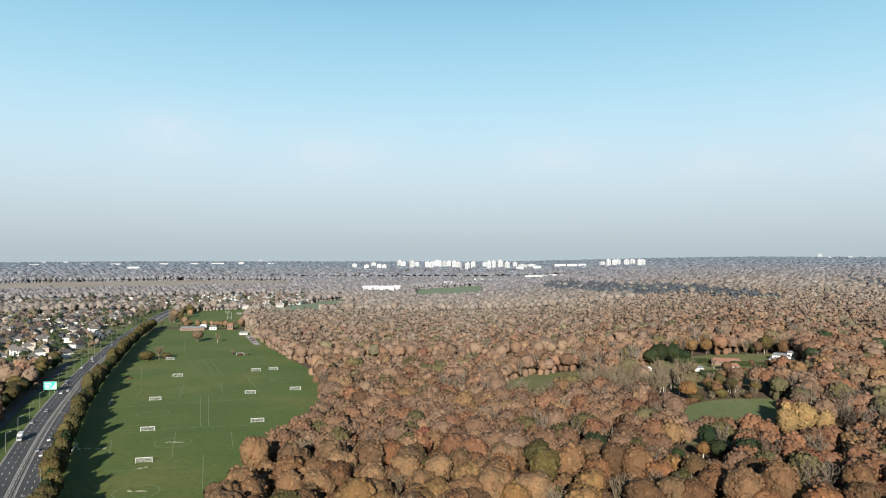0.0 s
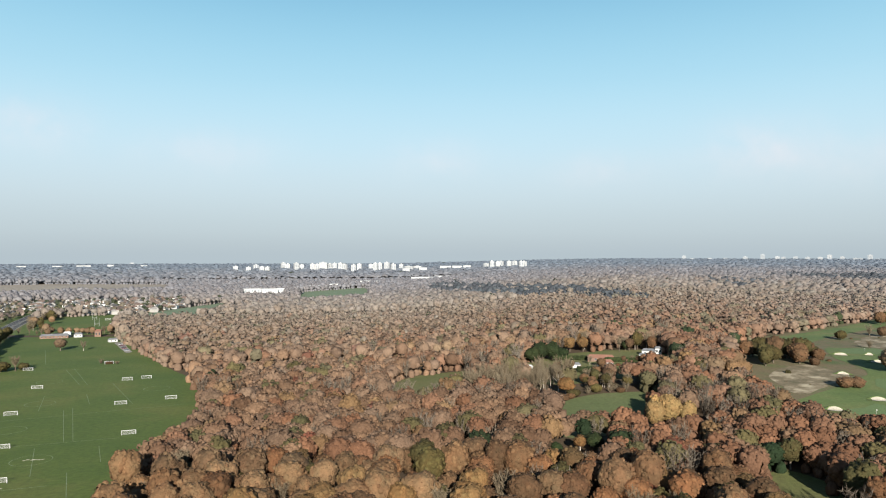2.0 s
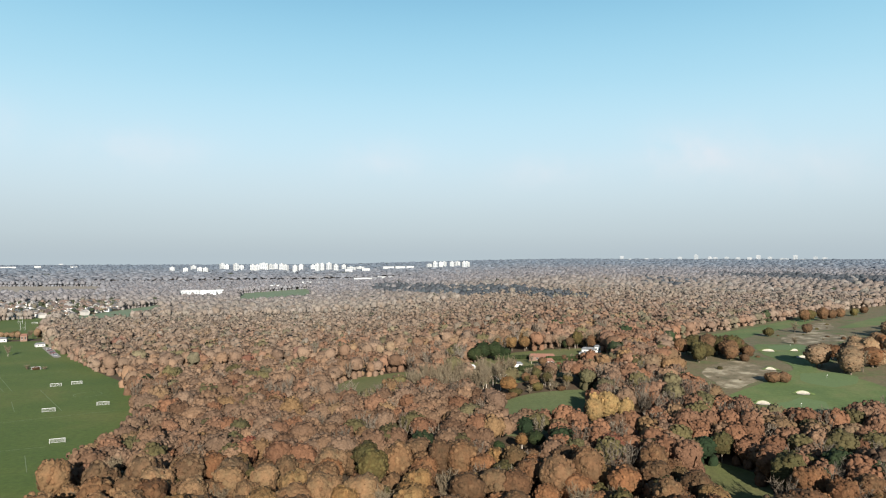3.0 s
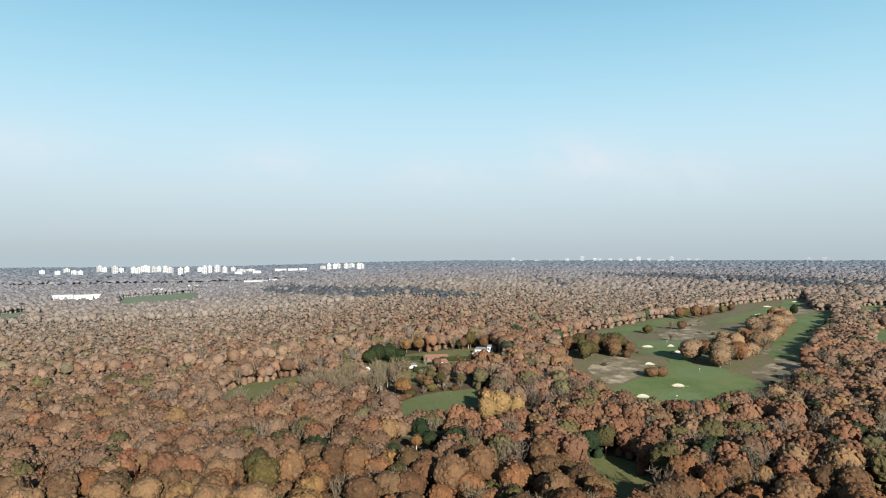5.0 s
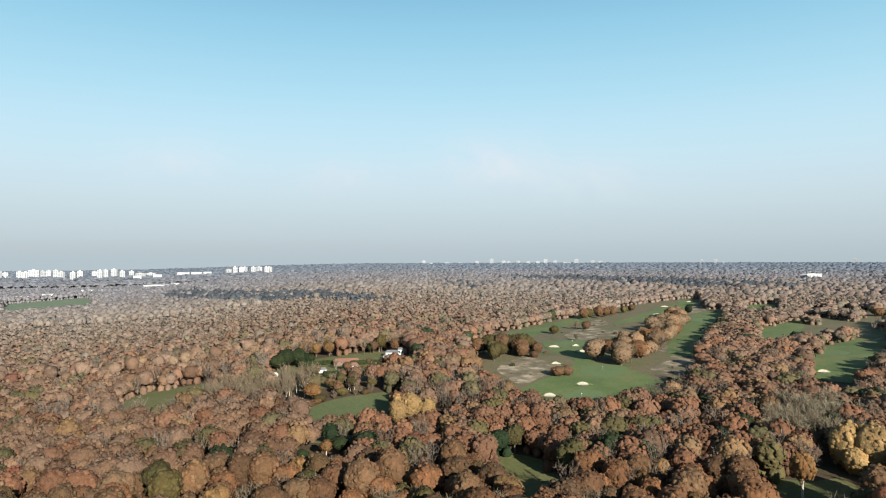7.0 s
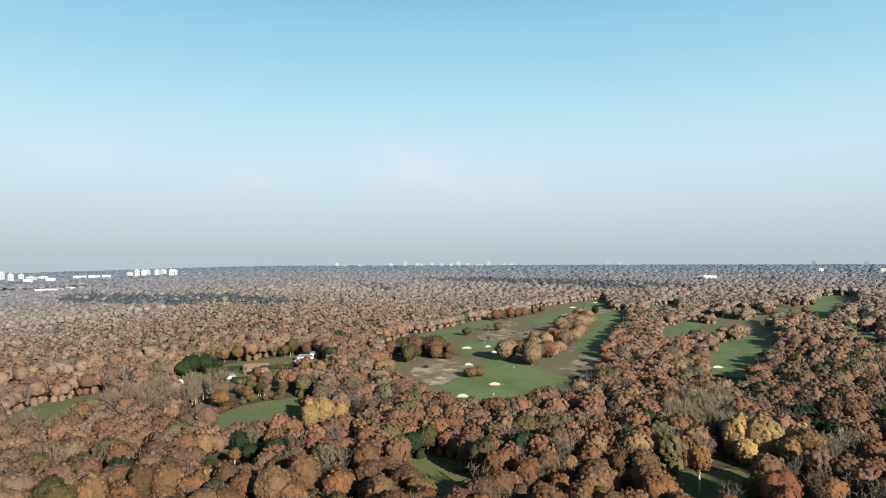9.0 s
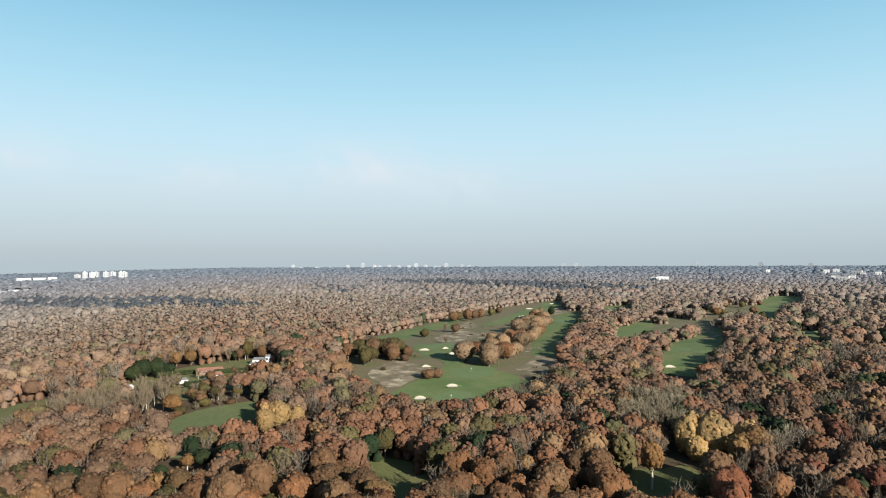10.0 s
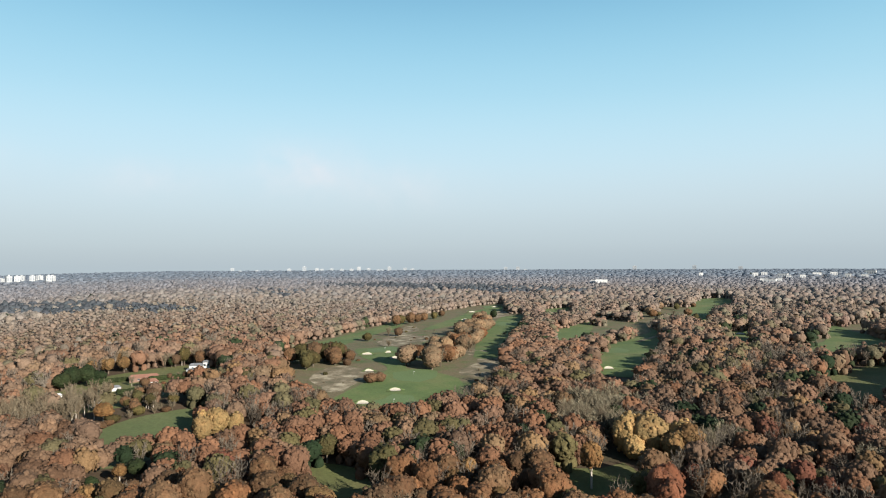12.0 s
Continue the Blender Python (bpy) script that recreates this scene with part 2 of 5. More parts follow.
def let_through(n, l, b, col, share=0.2):
    """Thin leaves pass on part of the light that falls on their backs."""
    t = n.new("ShaderNodeBsdfTranslucent")
    l.new(col, t.inputs["Color"])
    k = n.new("ShaderNodeMixShader")
    k.inputs[0].default_value = share
    l.new(b.outputs[0], k.inputs[1])
    l.new(t.outputs[0], k.inputs[2])
    l.new(k.outputs[0], n["Material Output"].inputs["Surface"])


def leaf_tufts(n, l, scale, strength, depth):
    """Relief of rounded leaf tufts, roughened by single leaves."""
    t = n.new("ShaderNodeTexCoord")
    v = n.new("ShaderNodeTexVoronoi")
    v.inputs["Scale"].default_value = scale
    l.new(t.outputs["Object"], v.inputs["Vector"])
    fine = noise_node(n, l, scale * 3.2, 3, 0.7)
    h = n.new("ShaderNodeMath")
    h.operation = "MULTIPLY_ADD"
    h.inputs[1].default_value = -1.0
    l.new(v.outputs["Distance"], h.inputs[0])
    l.new(fine.outputs[0], h.inputs[2])
    bp = n.new("ShaderNodeBump")
    bp.inputs["Strength"].default_value, bp.inputs["Distance"].default_value = strength, depth
    l.new(h.outputs[0], bp.inputs["Height"])
    return bp.outputs[0]


def canopy_mat():
    """Joined woodland: each tree's leaf colour with its painted haze, varied leaf mass by leaf mass."""
    m, n, l, b = node_mat("woodland_leaves")
    at = n.new("ShaderNodeAttribute")
    at.attribute_name = "hazed_leaf_colour"
    g = n.new("ShaderNodeNewGeometry")
    r = ramp_node(n, [(0.0, (0.84, 0.83, 0.82)), (1.0, (1.15, 1.16, 1.16))])
    l.new(g.outputs["Random Per Island"], r.inputs[0])
    k = noise_node(n, l, 0.9, 4, 0.75)
    r2 = ramp_node(n, [(0.3, (0.78, 0.78, 0.78)), (0.7, (1.2, 1.2, 1.2))])
    l.new(k.outputs[0], r2.inputs[0])
    tufts = leaf_tufts(n, l, 0.75, 0.8, 0.5)
    c = mixed(n, l, at.outputs["Color"], r.outputs[0], mode="MULTIPLY", fac=1.0)
    c = mixed(n, l, c, r2.outputs[0], mode="MULTIPLY", fac=1.0)
    l.new(c, b.inputs["Base Color"])
    let_through(n, l, b, c)
    b.inputs["Roughness"].default_value, b.inputs["Specular IOR Level"].default_value = 0.85, 0.15
    l.new(tufts, b.inputs["Normal"])
    return m


LEAF = {
    "tawny": ((0.166, 0.102, 0.064), (0.189, 0.116, 0.072), (0.174, 0.113, 0.076)),
    "rust": ((0.168, 0.085, 0.049), (0.193, 0.097, 0.055), (0.176, 0.095, 0.058)),
    "brown": ((0.130, 0.075, 0.046), (0.158, 0.094, 0.059), (0.150, 0.094, 0.063)),
    "ochre": ((0.178, 0.107, 0.056), (0.197, 0.120, 0.060), (0.174, 0.112, 0.062)),
    "olive": ((0.081, 0.068, 0.031), (0.105, 0.088, 0.039), (0.094, 0.084, 0.040)),
    "red": ((0.149, 0.059, 0.036), (0.163, 0.064, 0.041), (0.152, 0.066, 0.043)),
    "yellow": ((0.255, 0.168, 0.084), (0.282, 0.187, 0.094), (0.258, 0.170, 0.088)),
    "green": ((0.018, 0.032, 0.014), (0.026, 0.039, 0.017), (0.031, 0.042, 0.018)),
    "bare": ((0.144, 0.115, 0.088), (0.175, 0.143, 0.111), (0.160, 0.133, 0.106)),
    "orange": ((0.231, 0.123, 0.057), (0.249, 0.138, 0.064), (0.237, 0.130, 0.060)),
    # dark blue-green of pines, also laid on far woods as cloud shadow
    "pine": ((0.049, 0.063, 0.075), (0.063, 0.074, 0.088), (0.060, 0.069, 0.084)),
    # three haze tints, from warm to blue, blended into farther trees' leaves
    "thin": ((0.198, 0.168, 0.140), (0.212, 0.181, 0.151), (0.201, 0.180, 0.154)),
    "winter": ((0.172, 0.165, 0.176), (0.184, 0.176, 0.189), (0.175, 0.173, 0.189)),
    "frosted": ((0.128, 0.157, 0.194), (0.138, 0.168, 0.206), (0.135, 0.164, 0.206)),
    # oak brown lightened for haze, for single trees past the near wood
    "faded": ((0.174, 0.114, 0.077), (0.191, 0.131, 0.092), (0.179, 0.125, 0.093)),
    "ash": ((0.200, 0.172, 0.134), (0.232, 0.202, 0.160), (0.215, 0.188, 0.150)),
}
# single near trees use deeper, warmer leaves to offset the far woods' haze
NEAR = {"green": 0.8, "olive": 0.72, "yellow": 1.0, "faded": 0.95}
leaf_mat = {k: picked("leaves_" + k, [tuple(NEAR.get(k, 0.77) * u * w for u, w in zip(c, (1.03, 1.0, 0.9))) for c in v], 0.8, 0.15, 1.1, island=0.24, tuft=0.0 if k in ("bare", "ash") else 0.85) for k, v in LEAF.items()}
canopy = canopy_mat()
bark = picked("bark", ((0.074, 0.056, 0.041), (0.126, 0.100, 0.078)), 0.95, 0.2, 2.0)
pale_bark = picked("pale_bark", ((0.311, 0.274, 0.229), (0.385, 0.340, 0.296)), 0.9, 0.2, 2.0)
litter = surface("leaf_litter", (0.041, 0.028, 0.016), (0.063, 0.040, 0.022), 0.03, 0.7, 0.95, 0.5, c3=(0.046, 0.043, 0.019))
grass = surface("mown_grass", (0.042, 0.073, 0.011), (0.057, 0.085, 0.014), 0.012, 0.35, 0.95, 0.25, c3=(0.086, 0.096, 0.022))
fairway_grass = surface("fairway_grass", (0.055, 0.090, 0.027), (0.080, 0.112, 0.035), 0.028, 0.5, 0.95, 0.2, c3=(0.112, 0.120, 0.046))
green_grass = surface("putting_green_grass", (0.082, 0.120, 0.046), (0.088, 0.128, 0.050), 0.05, 1.0, 0.9, 0.1)
golf_grass = surface("dry_heath_grass", (0.060, 0.082, 0.028), (0.112, 0.088, 0.050), 0.035, 0.5, 0.95, 0.5, c3=(0.066, 0.092, 0.030))
# far fields' grass, its green paled to carry distance haze
far_turf = surface("hazed_turf", (0.100, 0.140, 0.084), (0.125, 0.158, 0.098), 0.02, 0.4, 0.95, 0.3)
rough_grass = surface("rough_grass", (0.062, 0.082, 0.024), (0.100, 0.098, 0.036), 0.02, 0.45, 0.95, 0.5, c3=(0.080, 0.096, 0.028))
meadow_grass = surface("meadow_grass", (0.066, 0.088, 0.030), (0.084, 0.100, 0.038), 0.03, 0.5, 0.95, 0.4, c3=(0.098, 0.104, 0.044))
heath = surface("heath", (0.075, 0.070, 0.038), (0.135, 0.108, 0.068), 0.09, 0.8, 0.95, 0.5, c3=(0.31, 0.27, 0.19))
bracken = surface("pale_parkland_grass", (0.200, 0.174, 0.144), (0.229, 0.204, 0.170), 0.006, 0.1, 0.95, 0.4)
sand = surface("bunker_sand", (0.31, 0.28, 0.22), (0.37, 0.34, 0.28), 0.4, 3.0, 0.95, 0.4)
asphalt = surface("asphalt", (0.036, 0.036, 0.039), (0.052, 0.052, 0.054), 0.03, 1.2, 0.85, 0.2)
shoulder = surface("worn_concrete", (0.178, 0.167, 0.148), (0.237, 0.222, 0.200), 0.08, 1.5, 0.9, 0.2)
line_paint = surface("worn_white_paint", (0.459, 0.466, 0.444), (0.577, 0.577, 0.555), 0.3, 3.0, 0.7, 0.05)
chalk = surface("chalk_line", (0.070, 0.105, 0.040), (0.200, 0.235, 0.150), 0.25, 1.0, 0.95, 0.0)
mud = surface("worn_pale_turf", (0.296, 0.274, 0.192), (0.459, 0.429, 0.333), 0.5, 2.0, 0.95, 0.2)
white_metal = surface("white_metal", (0.407, 0.414, 0.414), (0.459, 0.459, 0.459), 0.5, 4.0, 0.45, 0.0)
grey_metal = surface("galvanised_metal", (0.16, 0.165, 0.17), (0.21, 0.215, 0.22), 0.5, 4.0, 0.6, 0.0, 0.3)
render_wall = picked("rendered_wall", ((0.36, 0.355, 0.345), (0.50, 0.498, 0.49), (0.24, 0.18, 0.145), (0.50, 0.495, 0.485), (0.38, 0.365, 0.34)), 0.85, 0.3, 0.7)
roof_tile = picked("roof_tile", ((0.060, 0.048, 0.043), (0.076, 0.054, 0.046), (0.070, 0.068, 0.067), (0.105, 0.100, 0.096), (0.064, 0.058, 0.055)), 0.9, 0.2, 0.9)
red_tile = surface("red_clay_tile", (0.165, 0.080, 0.056), (0.205, 0.105, 0.075), 0.2, 2.0, 0.9, 0.4)
village_white = surface("whitewashed_wall", (0.40, 0.40, 0.395), (0.50, 0.50, 0.495), 0.15, 1.5, 0.8, 0.05)
slate = surface("slate", (0.111, 0.115, 0.122), (0.155, 0.159, 0.167), 0.3, 2.0, 0.7, 0.3)
brick = surface("brickwork", (0.125, 0.078, 0.058), (0.165, 0.105, 0.080), 0.3, 3.0, 0.9, 0.3)
white_wall = surface("white_painted_wall", (0.370, 0.370, 0.363), (0.429, 0.429, 0.422), 0.15, 1.5, 0.7, 0.05)
tower_wall = picked("pale_concrete", ((0.27, 0.285, 0.295), (0.40, 0.41, 0.415), (0.32, 0.33, 0.335), (0.46, 0.465, 0.465)), 0.85, 0.3, 0.2)
# city towers' concrete with the horizon's blue-grey haze put into its colour
far_wall = picked("hazed_concrete", ((0.20, 0.225, 0.25), (0.24, 0.26, 0.28), (0.32, 0.33, 0.345)), 0.9, 0.3, 0.1)
glass = surface("window_glass", (0.03, 0.035, 0.04), (0.05, 0.055, 0.06), 0.5, 3.0, 0.12, 0.0, 0.0, 0.6)
rubber = surface("tyre_rubber", (0.018, 0.018, 0.018), (0.028, 0.028, 0.028), 1.0, 8.0, 0.85, 0.0)
paint = picked("car_paint", ((0.518, 0.525, 0.533), (0.037, 0.037, 0.041), (0.222, 0.229, 0.244), (0.555, 0.555, 0.555), (0.067, 0.074, 0.096), (0.163, 0.022, 0.022)), 0.25, 0.5, 0.5)
sign_green = surface("sign_green", (0.01, 0.36, 0.25), (0.015, 0.40, 0.28), 0.5, 3.0, 0.45, 0.0)


# ---- mesh helpers ----
def mesh_of(name, verts, faces, material, smooth=False, colours=None):
    """A triangle mesh from arrays made in code."""
    me = bpy.data.meshes.new(name)
    v, f = np.asarray(verts, np.float32), np.asarray(faces, np.int32)
    me.vertices.add(len(v))
    me.vertices.foreach_set("co", v.ravel())
    me.loops.add(f.size)
    me.loops.foreach_set("vertex_index", f.ravel())
    me.polygons.add(len(f))
    me.polygons.foreach_set("loop_start", np.arange(0, f.size, f.shape[1], dtype=np.int32))
    if smooth:
        me.polygons.foreach_set("use_smooth", np.ones(len(f), bool))
    if colours is not None:
        at = me.color_attributes.new("hazed_leaf_colour", "FLOAT_COLOR", "POINT")
        c = np.ones((len(v), 4), np.float32)
        c[:, :3] = colours
        at.data.foreach_set("color", c.ravel())
    me.update(calc_edges=True)
    me.materials.append(material)
    return me


def part(name, data, material, parent, label="", at=None):
    """Links a bmesh or a mesh as one part under a thing or a part."""
    if isinstance(data, bmesh.types.BMesh):
        me = bpy.data.meshes.new(name)
        data.to_mesh(me)
        data.free()
        me.materials.append(material)
    else:
        me = data
    ob = new(name, me)
    ob.parent = parent
    if at is not None:
        ob.matrix_basis = at
    return tagged(ob, label)


def thing(name, label, category, group="", kind="", at=None):
    ob = new(name)
    ob.empty_display_size = 0.5
    if at is not None:
        ob.matrix_basis = at
    return tagged(ob, label, category, group, kind)


def add_box(bm, x0, x1, y0, y1, z0, z1, bevel=0.0):
    r = bmesh.ops.create_cube(bm, size=1.0, matrix=Matrix.Translation(((x0 + x1) / 2, (y0 + y1) / 2, (z0 + z1) / 2)) @ Matrix.Diagonal((x1 - x0, y1 - y0, z1 - z0, 1)))
    if bevel:
        es = {e for v in r["verts"] for e in v.link_edges}
        bmesh.ops.bevel(bm, geom=list(es), offset=bevel, segments=1, affect="EDGES")
    return bm


def box(x0, x1, y0, y1, z0, z1, bevel=0.0):
    return add_box(bmesh.new(), x0, x1, y0, y1, z0, z1, bevel)


def tube(bm, p, q, r0, r1, sides=6):
    p, q = Vector(p), Vector(q)
    d = q - p
    m = Matrix.Translation((p + q) / 2) @ d.to_track_quat("Z", "Y").to_matrix().to_4x4()
    bmesh.ops.create_cone(bm, cap_ends=True, segments=sides, radius1=r0, radius2=r1, depth=d.length, matrix=m)
    return bm


def drape(name, poly, material, lift, label, category, step=12.0, wobble=3.0, kind="structure"):
    """A piece of ground surface laid on the land inside an outline with softened, uneven edges."""
    pts = []
    n = len(poly)
    for i in range(n):
        p0, p1, p2, p3 = (np.array(poly[(i + k) % n], float) for k in (-1, 0, 1, 2))
        m = max(2, int(np.linalg.norm(p2 - p1) / step))
        for t in np.linspace(0, 1, m, endpoint=False):
            s = 0.5 * (2 * p1 + (p2 - p0) * t * 0.6 + (4.2 * 0 + (3 * (p2 - p1) * 2 - 2 * 0.6 * (p2 - p0) - 0.6 * (p3 - p1))) * t * t + (-4 * (p2 - p1) + 0.6 * (p2 - p0) + 0.6 * (p3 - p1)) * t ** 3)
            w = noise.noise_vector((s[0] * 0.03, s[1] * 0.03, 1.7))
            pts.append(Vector((s[0] + w[0] * wobble, s[1] + w[1] * wobble)))
    edges = [(i, (i + 1) % len(pts)) for i in range(len(pts))]
    xs, ys = [p.x for p in pts], [p.y for p in pts]
    gx, gy = np.meshgrid(np.arange(min(xs), max(xs), step), np.arange(min(ys), max(ys), step))
    keep = inside([(p.x, p.y) for p in pts], gx, gy)
    inner = [Vector((float(a_), float(b_))) for a_, b_ in zip(gx[keep], gy[keep])]
    from mathutils import geometry
    vs, _, fs, *_ = geometry.delaunay_2d_cdt(pts + inner, edges, [list(range(len(pts)))], 1, 1e-3)
    co = [(v.x, v.y, zz(v.x, v.y, lift)) for v in vs]
    me = bpy.data.meshes.new(name)
    me.from_pydata(co, [], [list(f) for f in fs])
    me.materials.append(material)
    bm = bmesh.new()
    bm.from_mesh(me)
    bmesh.ops.recalc_face_normals(bm, faces=bm.faces)
    if sum(f.normal.z for f in bm.faces) < 0:
        bmesh.ops.reverse_faces(bm, faces=bm.faces)
    bm.to_mesh(me)
    bm.free()
    return tagged(new(name, me), label, category, "", kind)


# ---- ground: one sheet to the horizon ----
rings = np.concatenate([np.arange(0, 240, 30), np.arange(240, 1500, 14), np.geomspace(1500, 4990, 60)])
rings[0] = 0.02
angs = np.radians(np.arange(-180, 180, 1.25))
RR, AA = np.meshgrid(rings, angs, indexing="ij")
GX, GY = RR * np.sin(AA), RR * np.cos(AA)
gv = np.stack([GX, GY, land(GX, GY)], -1).reshape(-1, 3)
na = len(angs)
ii, jj = np.meshgrid(np.arange(len(rings) - 1), np.arange(na), indexing="ij")
q = np.stack([ii * na + jj, ii * na + (jj + 1) % na, (ii + 1) * na + (jj + 1) % na, (ii + 1) * na + jj], -1).reshape(-1, 4)
ground = tagged(new("ground", mesh_of("ground", gv, q[:, ::-1], litter, True)), "brown leaf-littered woodland floor reaching to the horizon", "ground", "", "structure")

drape("playing_field", FIELD, grass, 0.20, "mown green playing field marked with football pitches", "field", 14, 2.0)
drape("far_playing_field", FAR_PITCH, grass, 0.22, "green sports ground beyond the row of trees", "field", 20)
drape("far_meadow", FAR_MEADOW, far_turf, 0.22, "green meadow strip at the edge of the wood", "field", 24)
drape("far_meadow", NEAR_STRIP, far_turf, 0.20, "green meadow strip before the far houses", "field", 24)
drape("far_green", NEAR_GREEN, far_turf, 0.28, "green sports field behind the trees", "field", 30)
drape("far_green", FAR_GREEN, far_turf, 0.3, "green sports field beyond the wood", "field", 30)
drape("meadow", MEADOW, rough_grass, 0.2, "yellow-green grass meadow inside the wood", "field", 12)
drape("clearing", CLEARING, meadow_grass, 0.2, "green grass clearing half in shade", "field", 10)
drape("nursery_ground", NURSERY, rough_grass, 0.2, "rough grass round the garden buildings", "ground", 12)
drape("golf_rough", GOLF, golf_grass, 0.2, "dry rough grass of the golf course", "golf course", 16)
drape("golf_rough", EAST_ROUGH, golf_grass, 0.12, "brown rough grass between the tree belts", "golf course", 20)
drape("sports_green", SPORTS_GREEN, grass, 0.2, "green lawn beside the sports hall", "field", 14)
drape("parkland", PARKLAND, bracken, 0.4, "pale dry grassland of the distant park", "field", 60)
for poly in (FAIRWAY_MAIN, FAIRWAY_WEST, FAIRWAY_NORTH, FAIRWAY_EAST):
    drape("fairway", poly, fairway_grass, 0.35, "mown bright green golf fairway", "fairway", 14)
for poly in (FAIRWAY_THREE, FAIRWAY_FOUR, FAIRWAY_FIVE, FAIRWAY_SIX, FAIRWAY_SEVEN, FAIRWAY_EIGHT):
    drape("fairway", poly, fairway_grass, 0.3, "mown green golf fairway between rows of trees", "fairway", 16)
drape("glade", GLADE, rough_grass, 0.2, "grassy glade under autumn trees", "ground", 10)
drape("hollow", HOLLOW, rough_grass, 0.2, "grassy hollow in deep tree shade", "ground", 10)
drape("ride", RIDE, rough_grass, 0.2, "shaded grass ride through the wood", "ground", 14)
drape("ride", RIDE_NEAR, heath, 0.2, "pale path along the wood's edge", "path", 10, 1.5)


def path(points, width, material, lift, label):
    """A footpath laid on the land along a line of places."""
    P = np.array(points, float)
    d = np.gradient(P, axis=0)
    d /= np.linalg.norm(d, axis=1)[:, None]
    s = np.stack([d[:, 1], -d[:, 0]], 1) * width / 2
    return drape("path", [tuple(p) for p in P + s] + [tuple(p) for p in (P - s)[::-1]], material, lift, label, "path", 10, 1.0)


path([(330, 540), (398, 597), (468, 632), (528, 663), (612, 703), (716, 742)], 5, heath, 0.30, "sandy footpath along the edge of the wood")
path([(640, 352), (673, 357), (722, 364), (797, 361), (888, 364)], 5, heath, 0.34, "sandy footpath between the fairways")
path([(545, 392), (600, 424), (660, 470), (700, 505)], 6, heath, 0.36, "sandy track beside the fairway")


def blob_outline(cx, cy, rx, ry, turn, n=12, seed=0):
    rr = random.Random(seed)
    c, s = math.cos(turn), math.sin(turn)
    out = []
    for i in range(n):
        k = math.tau * i / n
        f = rr.uniform(0.8, 1.2)
        u, v = rx * f * math.cos(k), ry * f * math.sin(k)
        out.append((cx + u * c - v * s, cy + u * s + v * c))
    return out


# heath patches and greens of the golf course
for i, (cx, cy, rx, ry) in enumerate([(318, 425, 34, 20), (300, 400, 16, 12), (335, 415, 20, 9), (415, 352, 34, 26), (440, 375, 26, 15), (500, 545, 40, 22), (470, 530, 30, 20), (470, 420, 22, 12), (600, 505, 40, 14), (560, 610, 46, 14), (780, 660, 60, 22)]):
    drape("heath_patch", blob_outline(cx, cy, rx, ry, 0.7, 12, i), heath, 0.32 if i != 7 else 0.33, "bare tan heath patch with dry heather", "heath", 8, 2.5)
for i, (cx, cy, rx, ry) in enumerate([(300, 338, 20, 15), (362, 385, 22, 16), (425, 492, 24, 16), (560, 335, 22, 16), (690, 560, 26, 18), (860, 738, 24, 14)]):
    drape("putting_green", blob_outline(cx, cy, rx, ry, 0.6, 14, 40 + i), green_grass, 0.42, "smooth pale green golf putting green", "golf green", 7, 1.0)


def bunker(cx, cy, rx, ry, turn, seed):
    """A sand hollow with a raised grassy lip on its far side."""
    ob = thing("bunker", "white sand golf bunker with a turf lip", "bunker", "golf bunkers", at=pose(cx, cy, zz(cx, cy, 0.4), 0, 0, math.degrees(turn)))
    rr = random.Random(seed)
    prof = [rr.uniform(0.82, 1.15) for _ in range(16)]
    bm = bmesh.new()
    rims = []
    for f, z in ((1.0, 0.12), (0.7, 0.05), (0.35, 0.0)):
        rims.append([bm.verts.new((rx * f * prof[i] * math.cos(math.tau * i / 16), ry * f * prof[i] * math.sin(math.tau * i / 16), z + 1.5 * max(0, f * math.sin(math.tau * i / 16)) ** 1.5)) for i in range(16)])
    for u, w in zip(rims, rims[1:]):
        for i in range(16):
            bm.faces.new((u[i], u[(i + 1) % 16], w[(i + 1) % 16], w[i]))
    bm.faces.new(rims[-1])
    part("sand", bm, sand, ob)
    bm = bmesh.new()
    lip = []
    for f, z in ((0.98, 1.2), (1.06, 1.9), (1.35, 1.5), (1.8, -0.2)):
        lip.append([bm.verts.new((rx * f * prof[i] * math.cos(math.tau * i / 16), ry * f * prof[i] * math.sin(math.tau * i / 16), z * (0.1 + 0.9 * max(0, math.sin(math.tau * i / 16))))) for i in range(16)])
    for u, w in zip(lip, lip[1:]):
        for i in range(10):
            bm.faces.new((u[i], u[(i + 1) % 16], w[(i + 1) % 16], w[i]))
    bmesh.ops.recalc_face_normals(bm, faces=bm.faces)
    part("lip", bm, fairway_grass, ob, "grass lip")
    return ob


for i, (cx, cy, rx, ry) in enumerate([(284, 352, 6, 4.5), (320, 361, 6, 4.5), (345, 420, 5, 3), (396, 446, 8, 4.5), (392, 479, 7, 4), (412, 474, 4, 3), (690, 636, 7, 4), (862, 728, 9, 4), (775, 700, 8, 4), (640, 505, 7, 4), (478, 288, 6, 3), (790, 296, 8, 4), (770, 300, 7, 4)]):
    bunker(cx, cy, rx * 0.68, ry * 0.64, -0.75, i)


